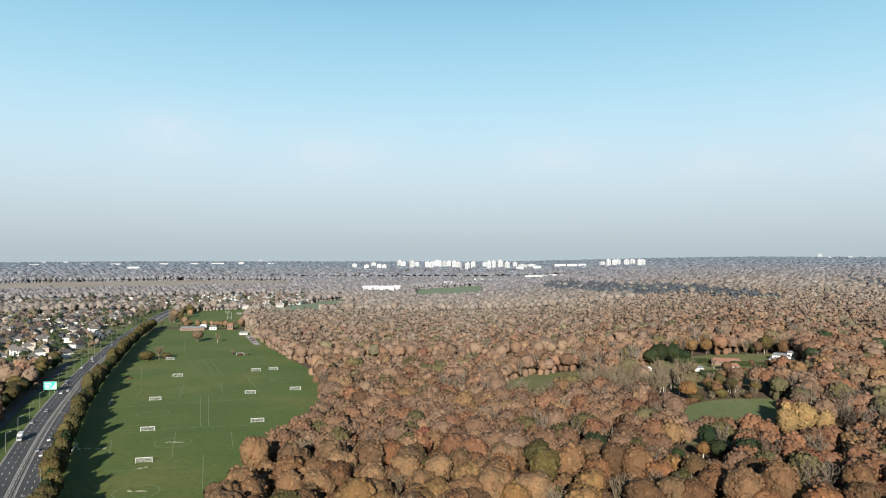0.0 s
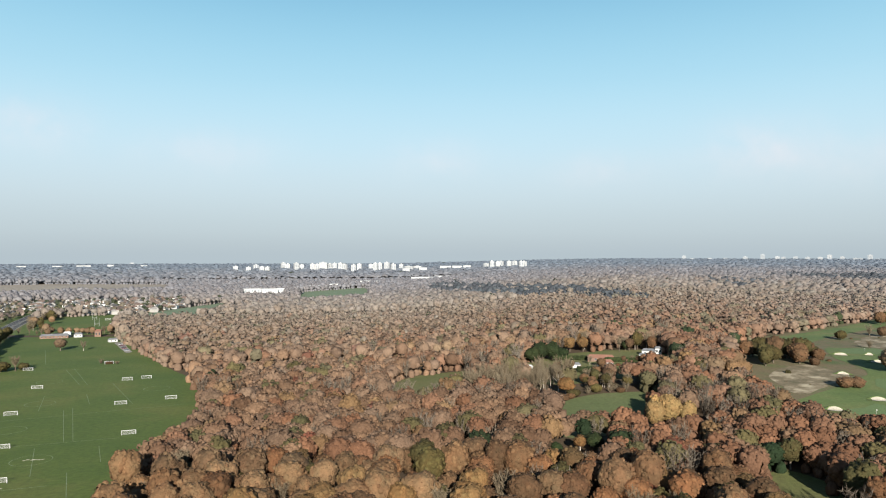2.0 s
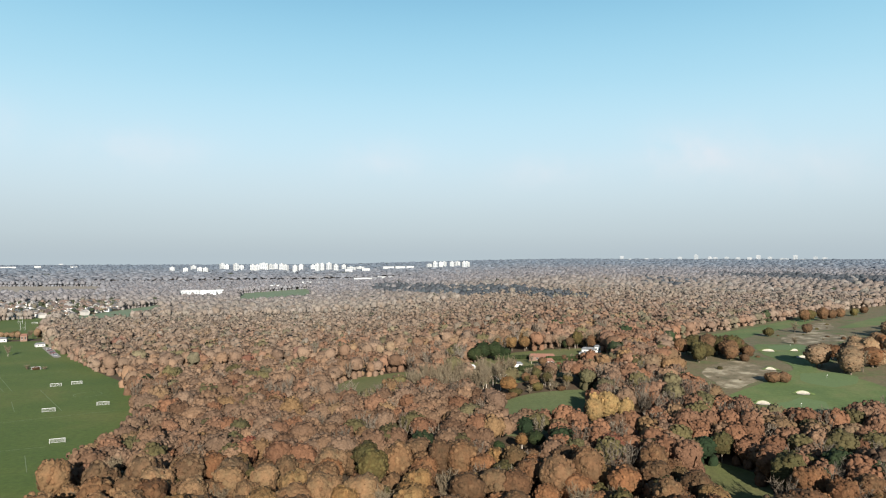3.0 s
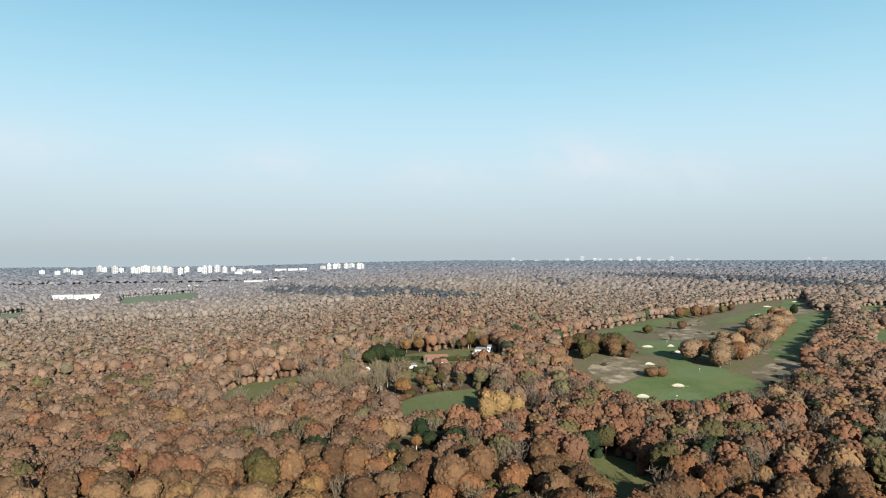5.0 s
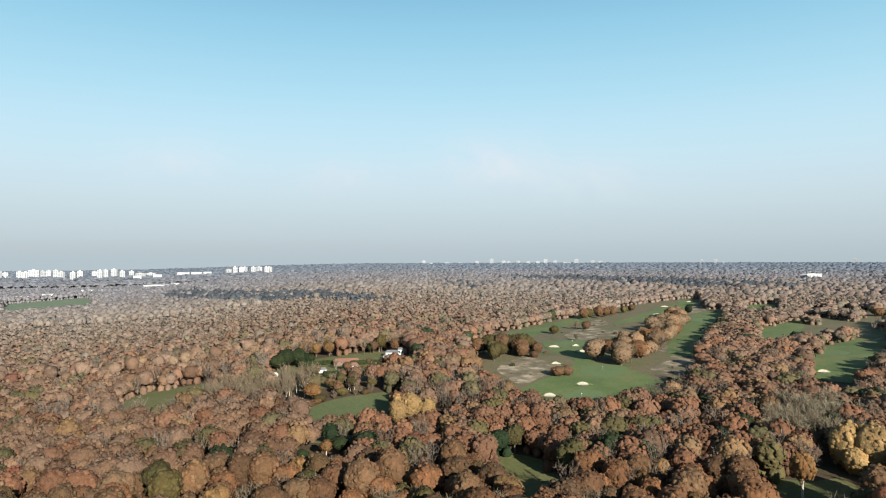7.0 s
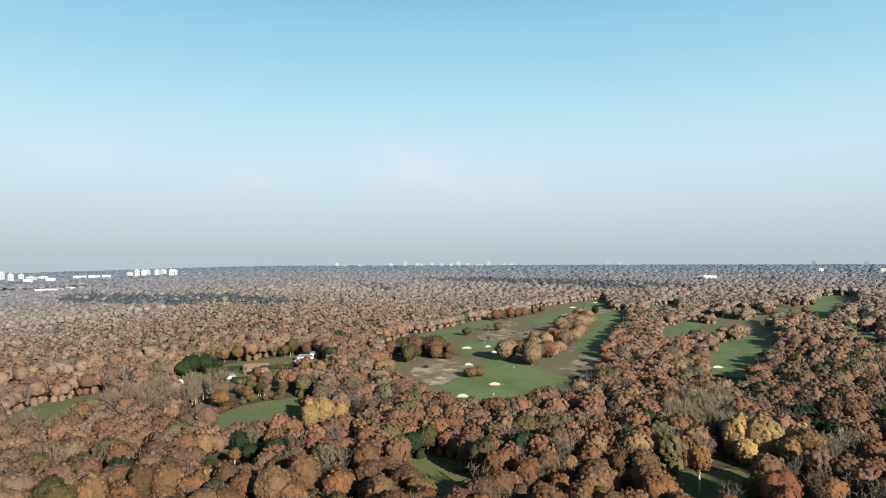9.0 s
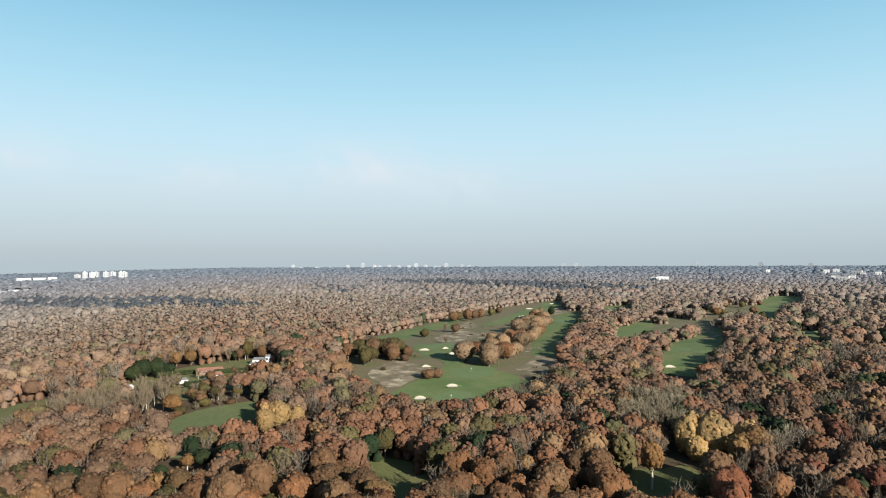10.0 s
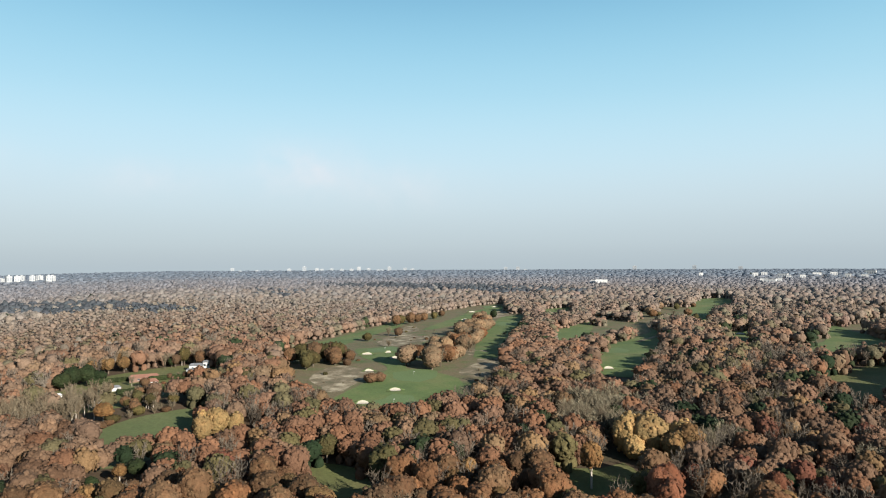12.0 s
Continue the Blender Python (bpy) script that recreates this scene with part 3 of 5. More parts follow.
def flag(cx, cy):
    ob = thing("golf_flag", "white golf flag on a thin pole on the green", "flag", "golf flags", at=pose(cx, cy, zz(cx, cy, 0.4)))
    part("pole", tube(bmesh.new(), (0, 0, 0), (0, 0, 2.3), 0.04, 0.03, 6), white_metal, ob)
    bm = bmesh.new()
    v = [bm.verts.new(p) for p in ((0.03, -0.01, 2.25), (0.75, 0.02, 2.1), (0.7, 0.03, 1.75), (0.03, -0.01, 1.75), (0.03, 0.02, 2.25), (0.75, 0.05, 2.1), (0.7, 0.06, 1.75), (0.03, 0.02, 1.75))]
    for f in ((0, 1, 2, 3), (7, 6, 5, 4), (0, 4, 5, 1), (1, 5, 6, 2), (2, 6, 7, 3), (3, 7, 4, 0)):
        bm.faces.new([v[k] for k in f])
    part("cloth", bm, white_wall, ob)


for p in ((300, 340), (362, 387), (425, 494)):
    flag(*p)


# ---- trees ----
def ico(sub):
    bm = bmesh.new()
    bmesh.ops.create_icosphere(bm, subdivisions=sub, radius=1.0)
    bm.verts.ensure_lookup_table()
    v = np.array([x.co[:] for x in bm.verts])
    f = np.array([[x.index for x in p.verts] for p in bm.faces])
    bm.free()
    return v, f


ICO_V, ICO_F = ico(1)


def compact(v, f):
    used, inv = np.unique(f, return_inverse=True)
    return v[used], inv.reshape(f.shape)


ICO2_V, ICO2_F = ico(2)
ICO3_V, ICO3_F = ico(3)


def crown(seed, R=6.6, widest=8.5, up=6.5, down=7.0, limbs=6, clumps=96, size=1.05, low=-0.5, level=2, leaves=0, leaf=0.5, back=0.0):
    """A crown of a few limbs' leaf masses that billow into many small rounded clumps round a dense core."""
    rng = np.random.RandomState(seed)
    k = np.arange(limbs) + 0.5
    el = np.arcsin(np.clip(1.0 - 1.25 * k / limbs + rng.uniform(-0.15, 0.15, limbs), -1, 1))
    az = k * 2.39996 + rng.uniform(-0.6, 0.6, limbs)
    C = np.stack([np.cos(el) * np.cos(az), np.cos(el) * np.sin(az), np.sin(el)], 1) * rng.uniform(0.34, 0.54, (limbs, 1))
    rad = rng.uniform(0.42, 0.54, limbs)

    def skin(d):
        cd = d @ C.T
        disc = rad[None] ** 2 - (C ** 2).sum(1)[None] + cd ** 2
        r = np.where(disc > 0, cd + np.sqrt(np.maximum(disc, 0)), 0.0)
        return np.maximum(r.max(1), 0.74), r.argmax(1)

    def grown(p):
        return np.stack([p[:, 0] * R, p[:, 1] * R, p[:, 2] * np.where(p[:, 2] > 0, up, down) + widest], 1)

    bv, bf = {1: (ICO_V, ICO_F), 2: (ICO2_V, ICO2_F), 3: (ICO3_V, ICO3_F)}[level]
    q_ = bv @ rot_any(rng)
    v = grown(q_ * (skin(q_)[0] * (0.97 if clumps else 1.0) * rng.uniform(0.95 if level > 1 else 0.82, 1.05 if level > 1 else 1.16, len(q_)))[:, None])
    V, F = compact(v, bf[q_[bf].mean(1)[:, 2] > low])
    VV, FF, n = [V], [F], len(V)
    if clumps:
        k = np.arange(clumps) + 0.5
        el, az = np.arcsin(np.clip(1 - (1 - low) * k / clumps, -1, 1)), k * 2.39996 + rng.uniform(-0.35, 0.35, clumps)
        D = np.stack([np.cos(el) * np.cos(az), np.cos(el) * np.sin(az), np.sin(el)], 1)
        r_, best = skin(D)
        P = D * (r_ * rng.uniform(0.89, 0.98, clumps))[:, None]
        N = P - C[best] * 0.6
        N /= np.linalg.norm(N, axis=1)[:, None]
        P = grown(P)
        for p, nr in zip(P, N):
            u = ICO_V @ rot_any(rng)
            face = ICO_F[u[ICO_F].mean(1) @ nr > back]
            cv, cf = compact(u * rng.uniform(0.82, 1.18, (12, 1)) * size * rng.uniform(0.65, 1.4) + p, face)
            VV.append(cv)
            FF.append(cf + n)
            n += len(cv)
    if leaves:
        d = rng.normal(size=(leaves * 4, 3))
        d /= np.linalg.norm(d, axis=1)[:, None]
        d = d[d[:, 2] > low + 0.05][:leaves]
        m = len(d)
        p = grown(d * (skin(d)[0] * rng.uniform(0.95, 1.08, m))[:, None])
        t = np.cross(d + rng.normal(size=(m, 3)) * 0.6, rng.normal(size=(m, 3)))
        t /= np.linalg.norm(t, axis=1)[:, None]
        b = np.cross(d, t)
        s = leaf * rng.uniform(0.55, 1.3, (m, 1))
        VV.append(np.stack([p + t * s, p - t * s * 0.5 + b * s * 0.8, p - t * s * 0.5 - b * s * 0.8], 1).reshape(-1, 3))
        FF.append(np.arange(m * 3).reshape(-1, 3) + n)
    return np.concatenate(VV), np.concatenate(FF)


def with_shrubs(tree, seed, count=5):
    """A tree at the wood's edge, with the low growth that stands round its foot."""
    rng = np.random.RandomState(seed)
    V, F = tree
    VV, FF, n = [V], [F], len(V)
    for i in range(count):
        k = math.tau * (i + rng.uniform(-0.2, 0.2)) / count
        u = ICO_V @ rot_any(rng)
        v, f = compact(u * rng.uniform(0.8, 1.2, (12, 1)) * np.array([2.6, 2.6, 3.4]) * rng.uniform(0.7, 1.2) + np.array([4.3 * math.cos(k), 4.3 * math.sin(k), 1.8]), ICO_F[u[ICO_F].mean(1)[:, 2] > -0.5])
        VV.append(v)
        FF.append(f + n)
        n += len(v)
    return np.concatenate(VV), np.concatenate(FF)


def rot_any(rng):
    qd = rng.normal(size=4)
    qd /= np.linalg.norm(qd)
    w, x, y, z = qd
    return np.array([[1 - 2 * (y * y + z * z), 2 * (x * y - z * w), 2 * (x * z + y * w)], [2 * (x * y + z * w), 1 - 2 * (x * x + z * z), 2 * (y * z - x * w)], [2 * (x * z - y * w), 2 * (y * z + x * w), 1 - 2 * (x * x + y * y)]])


def twigs(seed, R=4.5, z0=4.0, z1=16.0, limbs=13, each=52, width=0.085, length=2.6):
    """The fine branches of a bare tree: slivers that fan up and out along the limbs."""
    rng = np.random.RandomState(seed)
    V = []
    for i in range(limbs):
        az = i * 2.39996 + rng.uniform(-0.4, 0.4)
        spread = R * rng.uniform(0.35, 1.0)
        a0 = np.array([0, 0, z0 + rng.uniform(-1, 2)])
        a1 = np.array([spread * math.cos(az), spread * math.sin(az), z1 * rng.uniform(0.78, 1.0)])
        side = np.cross(a1 - a0, [0, 0, 1.0])
        side = side / (np.linalg.norm(side) + 1e-6)
        V += [a0 + side * 0.16, a0 - side * 0.16, a1]
        up = np.cross(side, a1 - a0)
        up = up / (np.linalg.norm(up) + 1e-6)
        V += [a0 + up * 0.16, a0 - up * 0.16, a1]
        for _ in range(each):
            k = rng.uniform(0.25, 1.0)
            p = a0 + (a1 - a0) * k
            d = (a1 - a0) / np.linalg.norm(a1 - a0) * 0.8 + rng.normal(size=3) * 0.75 + np.array([0, 0, 0.35])
            d = d / np.linalg.norm(d) * length * rng.uniform(0.5, 1.2) * (1.25 - 0.5 * k)
            w = np.cross(d, rng.normal(size=3))
            w = w / (np.linalg.norm(w) + 1e-6) * width * rng.uniform(0.6, 1.3)
            V += [p + w, p - w, p + d]
    V = np.array(V)
    return V, np.arange(len(V)).reshape(-1, 3)


def trunk_bm(height, radius, limbs, seed, lean=0.0):
    rr = random.Random(seed)
    bm = bmesh.new()
    tube(bm, (0, 0, -0.6), (lean * 0.4, 0, height * 0.30), radius * 1.25, radius * 0.85, 6)
    tube(bm, (lean * 0.4, 0, height * 0.30 - 0.05), (lean, 0, height * 0.66), radius * 0.85, radius * 0.35, 5)
    for i in range(limbs):
        az = i * 2.4 + rr.uniform(-0.4, 0.4)
        z = height * rr.uniform(0.28, 0.5)
        ln = height * rr.uniform(0.2, 0.33)
        tube(bm, (lean * 0.5, 0, z), (lean * 0.5 + ln * 0.75 * math.cos(az), ln * 0.75 * math.sin(az), z + ln * 0.75), radius * 0.42, radius * 0.12, 4)
    return bm


# name, label and category of each kind of tree
KINDS = {
    "rust": ("oak_tree", "rust-brown oak tree in full autumn leaf", "tree"),
    "tawny": ("turkey_oak", "tawny yellow-brown oak tree in autumn leaf", "tree"),
    "brown": ("hornbeam_tree", "dull brown hornbeam tree in late autumn leaf", "tree"),
    "ochre": ("chestnut_tree", "golden-brown chestnut tree in autumn leaf", "tree"),
    "olive": ("lime_tree", "olive-green lime tree turning brown", "tree"),
    "red": ("beech_tree", "dark red beech tree in autumn leaf", "tree"),
    "yellow": ("maple_tree", "bright yellow maple tree in autumn leaf", "tree"),
    "green": ("holly_tree", "dark evergreen holly tree", "tree"),
    "bare": ("birch_tree", "bare grey birch tree with fine twigs", "tree"),
    "faded": ("field_oak", "pale brown oak tree with haze-lightened autumn leaves", "tree"),
    "ash": ("ash_tree", "pale bare ash tree with dense upright twigs", "tree"),
    "orange": ("copper_beech", "orange beech tree with a pale trunk", "tree"),
}
models = {}
tree_count = {}
overflow = []


def tree_model(kind, variant):
    key = (kind, variant)
    if key in models:
        return models[key]
    seed = sum(map(ord, kind)) * 7 + variant * 13
    rr = random.Random(seed)
    name, label, cat = KINDS[kind]
    ob = thing(name, label + " in the wood", cat, "woodland trees")
    if kind == "ash":
        v, f = twigs(seed, 5.6 + variant * 0.5, 3.5, 15.0 + variant, 20, 60, 0.10, 3.4)
        part("trunk", trunk_bm(14, 0.32, 4, seed), pale_bark, ob)
    elif kind == "bare":
        v, f = twigs(seed, 3.8 + variant * 0.5, 4.0, 15.0 + variant)
        part("trunk", trunk_bm(15, 0.26, 3, seed), pale_bark if variant == 1 else bark, ob)
    else:
        R, top, low = {"green": (4.8, 11.5, 0.5), "orange": (5.0, 17, 4.2), "yellow": (6.4, 16.0, -1.0)}.get(kind, (rr.uniform(5.8, 6.9), rr.uniform(14.5, 17.5), rr.uniform(0.4, 1.6)))
        mid = low + (top - low) * (0.52 if kind in ("green", "orange", "yellow") else 0.58)
        v, f = crown(seed, R, mid, top - mid, mid - low, 5 + 2 * variant, 45 if kind == "green" else 72, 0.78, -0.6 if kind == "orange" else -0.85, 3, 150, 0.42, 0.15)
        part("trunk", trunk_bm(top, 0.42, 3, seed), pale_bark if kind == "orange" else bark, ob)
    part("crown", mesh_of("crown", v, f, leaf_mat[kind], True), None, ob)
    models[key] = [ob, False]
    return models[key]


def plant(kind, x, y, scale=1.0, variant=0, turn=0.0, tall=1.0, sink=0.0):
    if tree_count.get(kind, 0) >= 295:
        overflow.append((x, y, kind))
        return None
    m = tree_model(kind, variant)
    at = pose(x, y, zz(x, y, -sink), 0, 0, turn) @ Matrix.Diagonal((scale, scale, scale * tall, 1))
    tree_count[kind] = tree_count.get(kind, 0) + 1
    if not m[1]:
        m[0].matrix_basis = at
        m[1] = True
        return m[0]
    ob = m[0]
    twin = copy_thing(ob, Matrix())
    twin.matrix_basis = at
    return twin


SPOTS = []          # single trees that stand out: kind, x, y, scale, variant, tall
SPOTS += [("yellow", 175, 352, 1.0, 0, 1.0), ("yellow", 184, 354, 1.15, 1, 1.02), ("yellow", 193, 350, 0.9, 2, 1.0), ("yellow", 180, 359, 0.95, 2, 1.05), ("ochre", 189, 360, 1.0, 0, 0.9)]
SPOTS += [("yellow", 317, 181, 1.5, 0, 1.05), ("yellow", 322, 170, 1.6, 1, 1.0), ("ochre", 318, 156, 1.3, 0, 0.95), ("yellow", 331, 160, 1.4, 2, 0.95), ("yellow", 326, 176, 1.4, 2, 1.05), ("ochre", 325, 151, 1.35, 1, 1.0), ("yellow", 312, 174, 1.1, 1, 0.9)]
SPOTS += [("orange", 265, 169, 1.2, 0, 1.1), ("orange", 150, 424, 1.2, 1, 0.68), ("orange", 121, 322, 0.7, 1, 0.8)]
SPOTS += [("green", 160, 532, 1.4, 0, 0.85), ("green", 168, 536, 1.6, 1, 0.85), ("green", 177, 533, 1.5, 2, 0.85), ("green", 184, 528, 1.2, 0, 0.75)]
SPOTS += [("green", 130, 326, 1.0, 1, 0.75), ("green", 108, 318, 0.8, 2, 0.9), ("olive", 205, 282, 0.95, 0, 1.0)]
SPOTS += [("bare", -64, 322, 1.1, 0, 0.85), ("bare", 73, 326, 0.9, 1, 1.0), ("bare", -18, 274, 0.9, 1, 0.9), ("bare", -67, 283, 1.0, 2, 0.8)]
# the playing field's own trees
SPOTS += [("faded", -274, 773, 1.2, 0, 0.72), ("bare", -250, 768, 0.85, 1, 0.8), ("olive", -274, 640, 1.25, 1, 0.62), ("bare", -264, 644, 1.2, 0, 0.75), ("olive", -260, 650, 0.9, 0, 0.6), ("bare", -205, 676, 0.75, 2, 0.5), ("brown", -197, 674, 0.6, 1, 0.5), ("bare", -190, 672, 0.6, 1, 0.5), ("brown", -248, 548, 0.4, 2, 0.5)]
# golf course: the clumps and lone trees
SPOTS += [("brown", 317, 489, 1.1, 0, 0.9), ("olive", 332, 492, 1.3, 1, 0.95), ("brown", 338, 482, 1.3, 2, 0.9), ("olive", 345, 478, 1.25, 0, 0.9), ("brown", 344, 466, 1.25, 1, 0.85), ("olive", 352, 470, 1.25, 2, 0.9), ("brown", 358, 460, 0.9, 0, 0.85), ("olive", 364, 474, 0.9, 1, 0.9), ("brown", 372, 505, 0.9, 2, 0.9), ("brown", 347, 450, 0.7, 0, 0.7)]
SPOTS += [("brown", 322, 390, 0.95, 1, 0.62), ("brown", 329, 388, 0.9, 2, 0.62), ("olive", 458, 560, 0.9, 0, 0.8), ("bare", 441, 507, 0.8, 0, 0.75), ("bare", 503, 578, 1.0, 2, 0.8), ("brown", 510, 570, 0.9, 1, 0.85)]
SPOTS += [("brown", 578, 649, 1.1, 0, 0.95), ("olive", 590, 655, 1.1, 1, 1.0), ("brown", 603, 650, 1.1, 2, 1.0), ("brown", 620, 655, 1.0, 0, 0.9), ("brown", 640, 664, 1.0, 1, 0.9), ("olive", 670, 675, 0.9, 2, 0.8), ("brown", 700, 690, 0.9, 0, 0.8), ("green", 738, 626, 1.1, 1, 1.1)]


def field_line():
    out = []
    rr = random.Random(11)
    # belt of oaks between the two fairways of the golf course
    for k in range(54):
        t = ((k + rr.random()) / 54) ** 1.25
        x, y = 380 + (690 - 380) * t, 390 + (600 - 390) * t
        w = rr.uniform(-1, 1) * (24 - 12 * t)
        kind = rr.choice(["faded", "faded", "rust", "faded", "bare", "faded"])
        out.append((kind, x + w * 0.7, y - w * 0.75, rr.uniform(1.2, 1.65) - 0.2 * t, rr.randrange(3), rr.uniform(0.68, 0.84)))
    # hedge along the motorway
    y = 232
    while y < 905:
        x, yy, _ = road_at(y, rr.uniform(14.5, 17.5))
        out.append((rr.choice(["olive", "green", "green", "olive", "green"]), x, yy, rr.uniform(0.66, 0.84), rr.randrange(3), rr.uniform(1.1, 1.45)))
        y += rr.uniform(3.8, 5.0)
    # row across the far end of the field, and at its corner
    for k in range(15):
        t = k / 14
        out.append((rr.choice(["faded", "olive", "bare", "faded"]), -352 + 82 * t + rr.uniform(-4, 4), 914 + 12 * t + rr.uniform(-4, 12), rr.uniform(0.6, 0.85), rr.randrange(3), rr.uniform(0.7, 0.9)))
    for k in range(22):
        t = rr.random()
        x, yy, _ = road_at(905 + 300 * t, 20 + rr.uniform(0, 34) * (1 - 0.4 * t))
        out.append((rr.choice(["faded", "olive", "bare", "faded", "bare"]), x, yy, rr.uniform(0.8, 1.1), rr.randrange(3), rr.uniform(0.75, 0.95)))
    # trees on the far side of the motorway
    for k in range(30):
        t = k / 29
        x, yy, _ = road_at(452 + 165 * t, -30 - rr.uniform(0, 9))
        out.append((rr.choice(["green", "olive", "green", "olive"]), x, yy, rr.uniform(0.75, 0.95), rr.randrange(3), rr.uniform(0.85, 1.1)))
    for k in range(22):
        x, yy, _ = road_at(rr.uniform(330, 440), -34 - rr.uniform(0, 30))
        out.append((rr.choice(["rust", "rust", "brown"]), x, yy, rr.uniform(0.8, 1.0), rr.randrange(3), rr.uniform(0.8, 1.0)))
    # garden trees round the nursery, birches before it
    for k in range(48):
        out.append(("bare", rr.uniform(92, 168), rr.uniform(432, 480), rr.uniform(0.85, 1.15), rr.randrange(3), rr.uniform(0.85, 1.15)))
    for k in range(24):
        out.append((rr.choice(["bare", "brown", "bare", "olive"]), rr.uniform(165, 202), rr.uniform(425, 462), rr.uniform(0.5, 0.8), rr.randrange(3), rr.uniform(0.7, 0.95)))
    for k in range(16):
        out.append((rr.choice(["ochre", "ochre", "bare"]), rr.uniform(180, 232), rr.uniform(552, 575), rr.uniform(0.7, 0.9), rr.randrange(3), rr.uniform(0.9, 1.1)))
    for k in range(15):
        out.append((rr.choice(["brown", "olive", "bare"]), 126 + 4.6 * k + rr.uniform(-2, 2), 408 + 14 * math.sin(k / 14 * 2.2) + rr.uniform(-1, 4), rr.uniform(0.5, 0.8), rr.randrange(3), 0.62))
    for k in range(40):
        out.append((rr.choice(["bare", "brown", "bare", "olive", "rust"]), rr.uniform(140, 235), rr.uniform(462, 500), rr.uniform(0.35, 0.6), rr.randrange(3), rr.uniform(0.65, 0.95)))
    for k in range(14):
        out.append((rr.choice(["brown", "olive", "green", "bare"]), rr.uniform(232, 275), rr.uniform(528, 548), rr.uniform(0.7, 0.95), rr.randrange(3), rr.uniform(0.9, 1.1)))
    # gorse and small trees on the golf course
    for k in range(46):
        cx, cy, s = rr.choice([(420, 360, 30), (318, 425, 30), (500, 545, 40), (345, 480, 26), (600, 515, 34), (560, 612, 40), (470, 440, 20), (395, 330, 16)])
        out.append((rr.choice(["brown", "olive", "bare"]), cx + rr.uniform(-s, s), cy + rr.uniform(-s, s) * 0.8, rr.uniform(0.2, 0.42), rr.randrange(3), 0.68))
    for k in range(12):
        out.append((rr.choice(["brown", "olive"]), rr.uniform(312, 372), rr.uniform(455, 506), rr.uniform(0.9, 1.2), rr.randrange(3), rr.uniform(0.8, 0.95)))
    # bare ash trees by the glade
    for k in range(18):
        out.append(("bare", rr.uniform(322, 365), rr.uniform(188, 232), rr.uniform(0.9, 1.2), rr.randrange(3), rr.uniform(0.85, 1.05)))
    for k in range(34):
        az, r = radians(rr.uniform(55.5, 61.5)), rr.uniform(378, 445)
        out.append(("ash", r * math.sin(az), r * math.cos(az), rr.uniform(0.8, 1.1), rr.randrange(3), rr.uniform(0.85, 1.1)))
    for az, r in ((64.6, 385), (65.4, 378), (66.9, 372), (67.6, 380), (65.9, 366), (66.6, 362), (76.6, 366), (77.4, 360), (78.2, 370)):
        out.append(("ash", r * math.sin(radians(az)), r * math.cos(radians(az)), rr.uniform(0.9, 1.15), rr.randrange(3), rr.uniform(0.9, 1.1)))
    # oversized trees added just out of view to throw shade on the ride
    for k in range(40):
        x = 462 + 4.6 * k
        out.append((rr.choice(["olive", "brown", "olive", "green"]), x + rr.uniform(-3, 3), 95 + 0.06 * (x - 467) - rr.uniform(6, 26), rr.uniform(1.3, 1.6), rr.randrange(3), rr.uniform(0.95, 1.1)))
    # small trees that dot the far fairways
    for k in range(26):
        az, r = radians(rr.uniform(62, 70)), rr.uniform(880, 1180)
        out.append((rr.choice(["faded", "olive", "brown", "bare"]), r * math.sin(az), r * math.cos(az), rr.uniform(0.7, 1.1), rr.randrange(3), rr.uniform(0.7, 0.95)))
    return out


SPOTS += field_line()
spot_xy = np.array([(s[1], s[2]) for s in SPOTS])
for kind, x, y, sc, va, tall in SPOTS:
    plant(kind, x, y, sc, va, random.uniform(0, 360), tall, 1.6 if tall < 0.7 else (1.8 if x > 300 else 0.0))


# ---- woodland ----
def patch(x, y, f, seed):
    return np.array([noise.noise((a_ * f, b_ * f, seed)) for a_, b_ in zip(x, y)])


def scatter(r0, r1, spacing, seed, az0=-46.0, az1=97.0):
    """Standing places of trees in a stretch of the wood, on a jittered grid."""
    rng = np.random.RandomState(seed)
    n = int(r1 / spacing) + 2
    gx, gy = np.meshgrid(np.arange(-n, n + 1) * spacing, np.arange(-n, n + 1) * spacing * 0.9)
    gx = gx + (np.arange(gx.shape[0]) % 2)[:, None] * spacing * 0.5
    x, y = (gx + rng.uniform(-0.33, 0.33, gx.shape) * spacing).ravel(), (gy + rng.uniform(-0.33, 0.33, gx.shape) * spacing).ravel()
    r, az = np.hypot(x, y), np.degrees(np.arctan2(x, y))
    k = (r >= r0) & (r < r1) & (az > az0) & (az < az1)
    x, y = x[k], y[k]
    k = ~no_trees(x, y)
    x, y = x[k], y[k]
    # the eastern heath is open, with trees in belts and clumps
    belt = patch(x, y, 0.011, 5.3) + 0.5 * patch(x, y, 0.03, 2.2)
    k = ~inside(EAST_ROUGH, x, y) | (belt > 0.04)
    x, y = x[k], y[k]
    if r0 < 1000:
        near = np.array([np.min((spot_xy[:, 0] - a_) ** 2 + (spot_xy[:, 1] - b_) ** 2) for a_, b_ in zip(x, y)])
        bright = np.array([(s[1], s[2]) for s in SPOTS if s[0] in ("yellow", "orange")])
        room = np.array([np.min((bright[:, 0] - a_ * 1.045) ** 2 + (bright[:, 1] - b_ * 1.045) ** 2) for a_, b_ in zip(x, y)])
        clear = np.array([np.min((bright[:, 0] - a_) ** 2 + (bright[:, 1] - b_) ** 2) for a_, b_ in zip(x, y)])
        keep = (near > 36) & (room > 190) & (clear > 130)
        x, y = x[keep], y[keep]
    return x, y, rng


NAMES = list(LEAF)


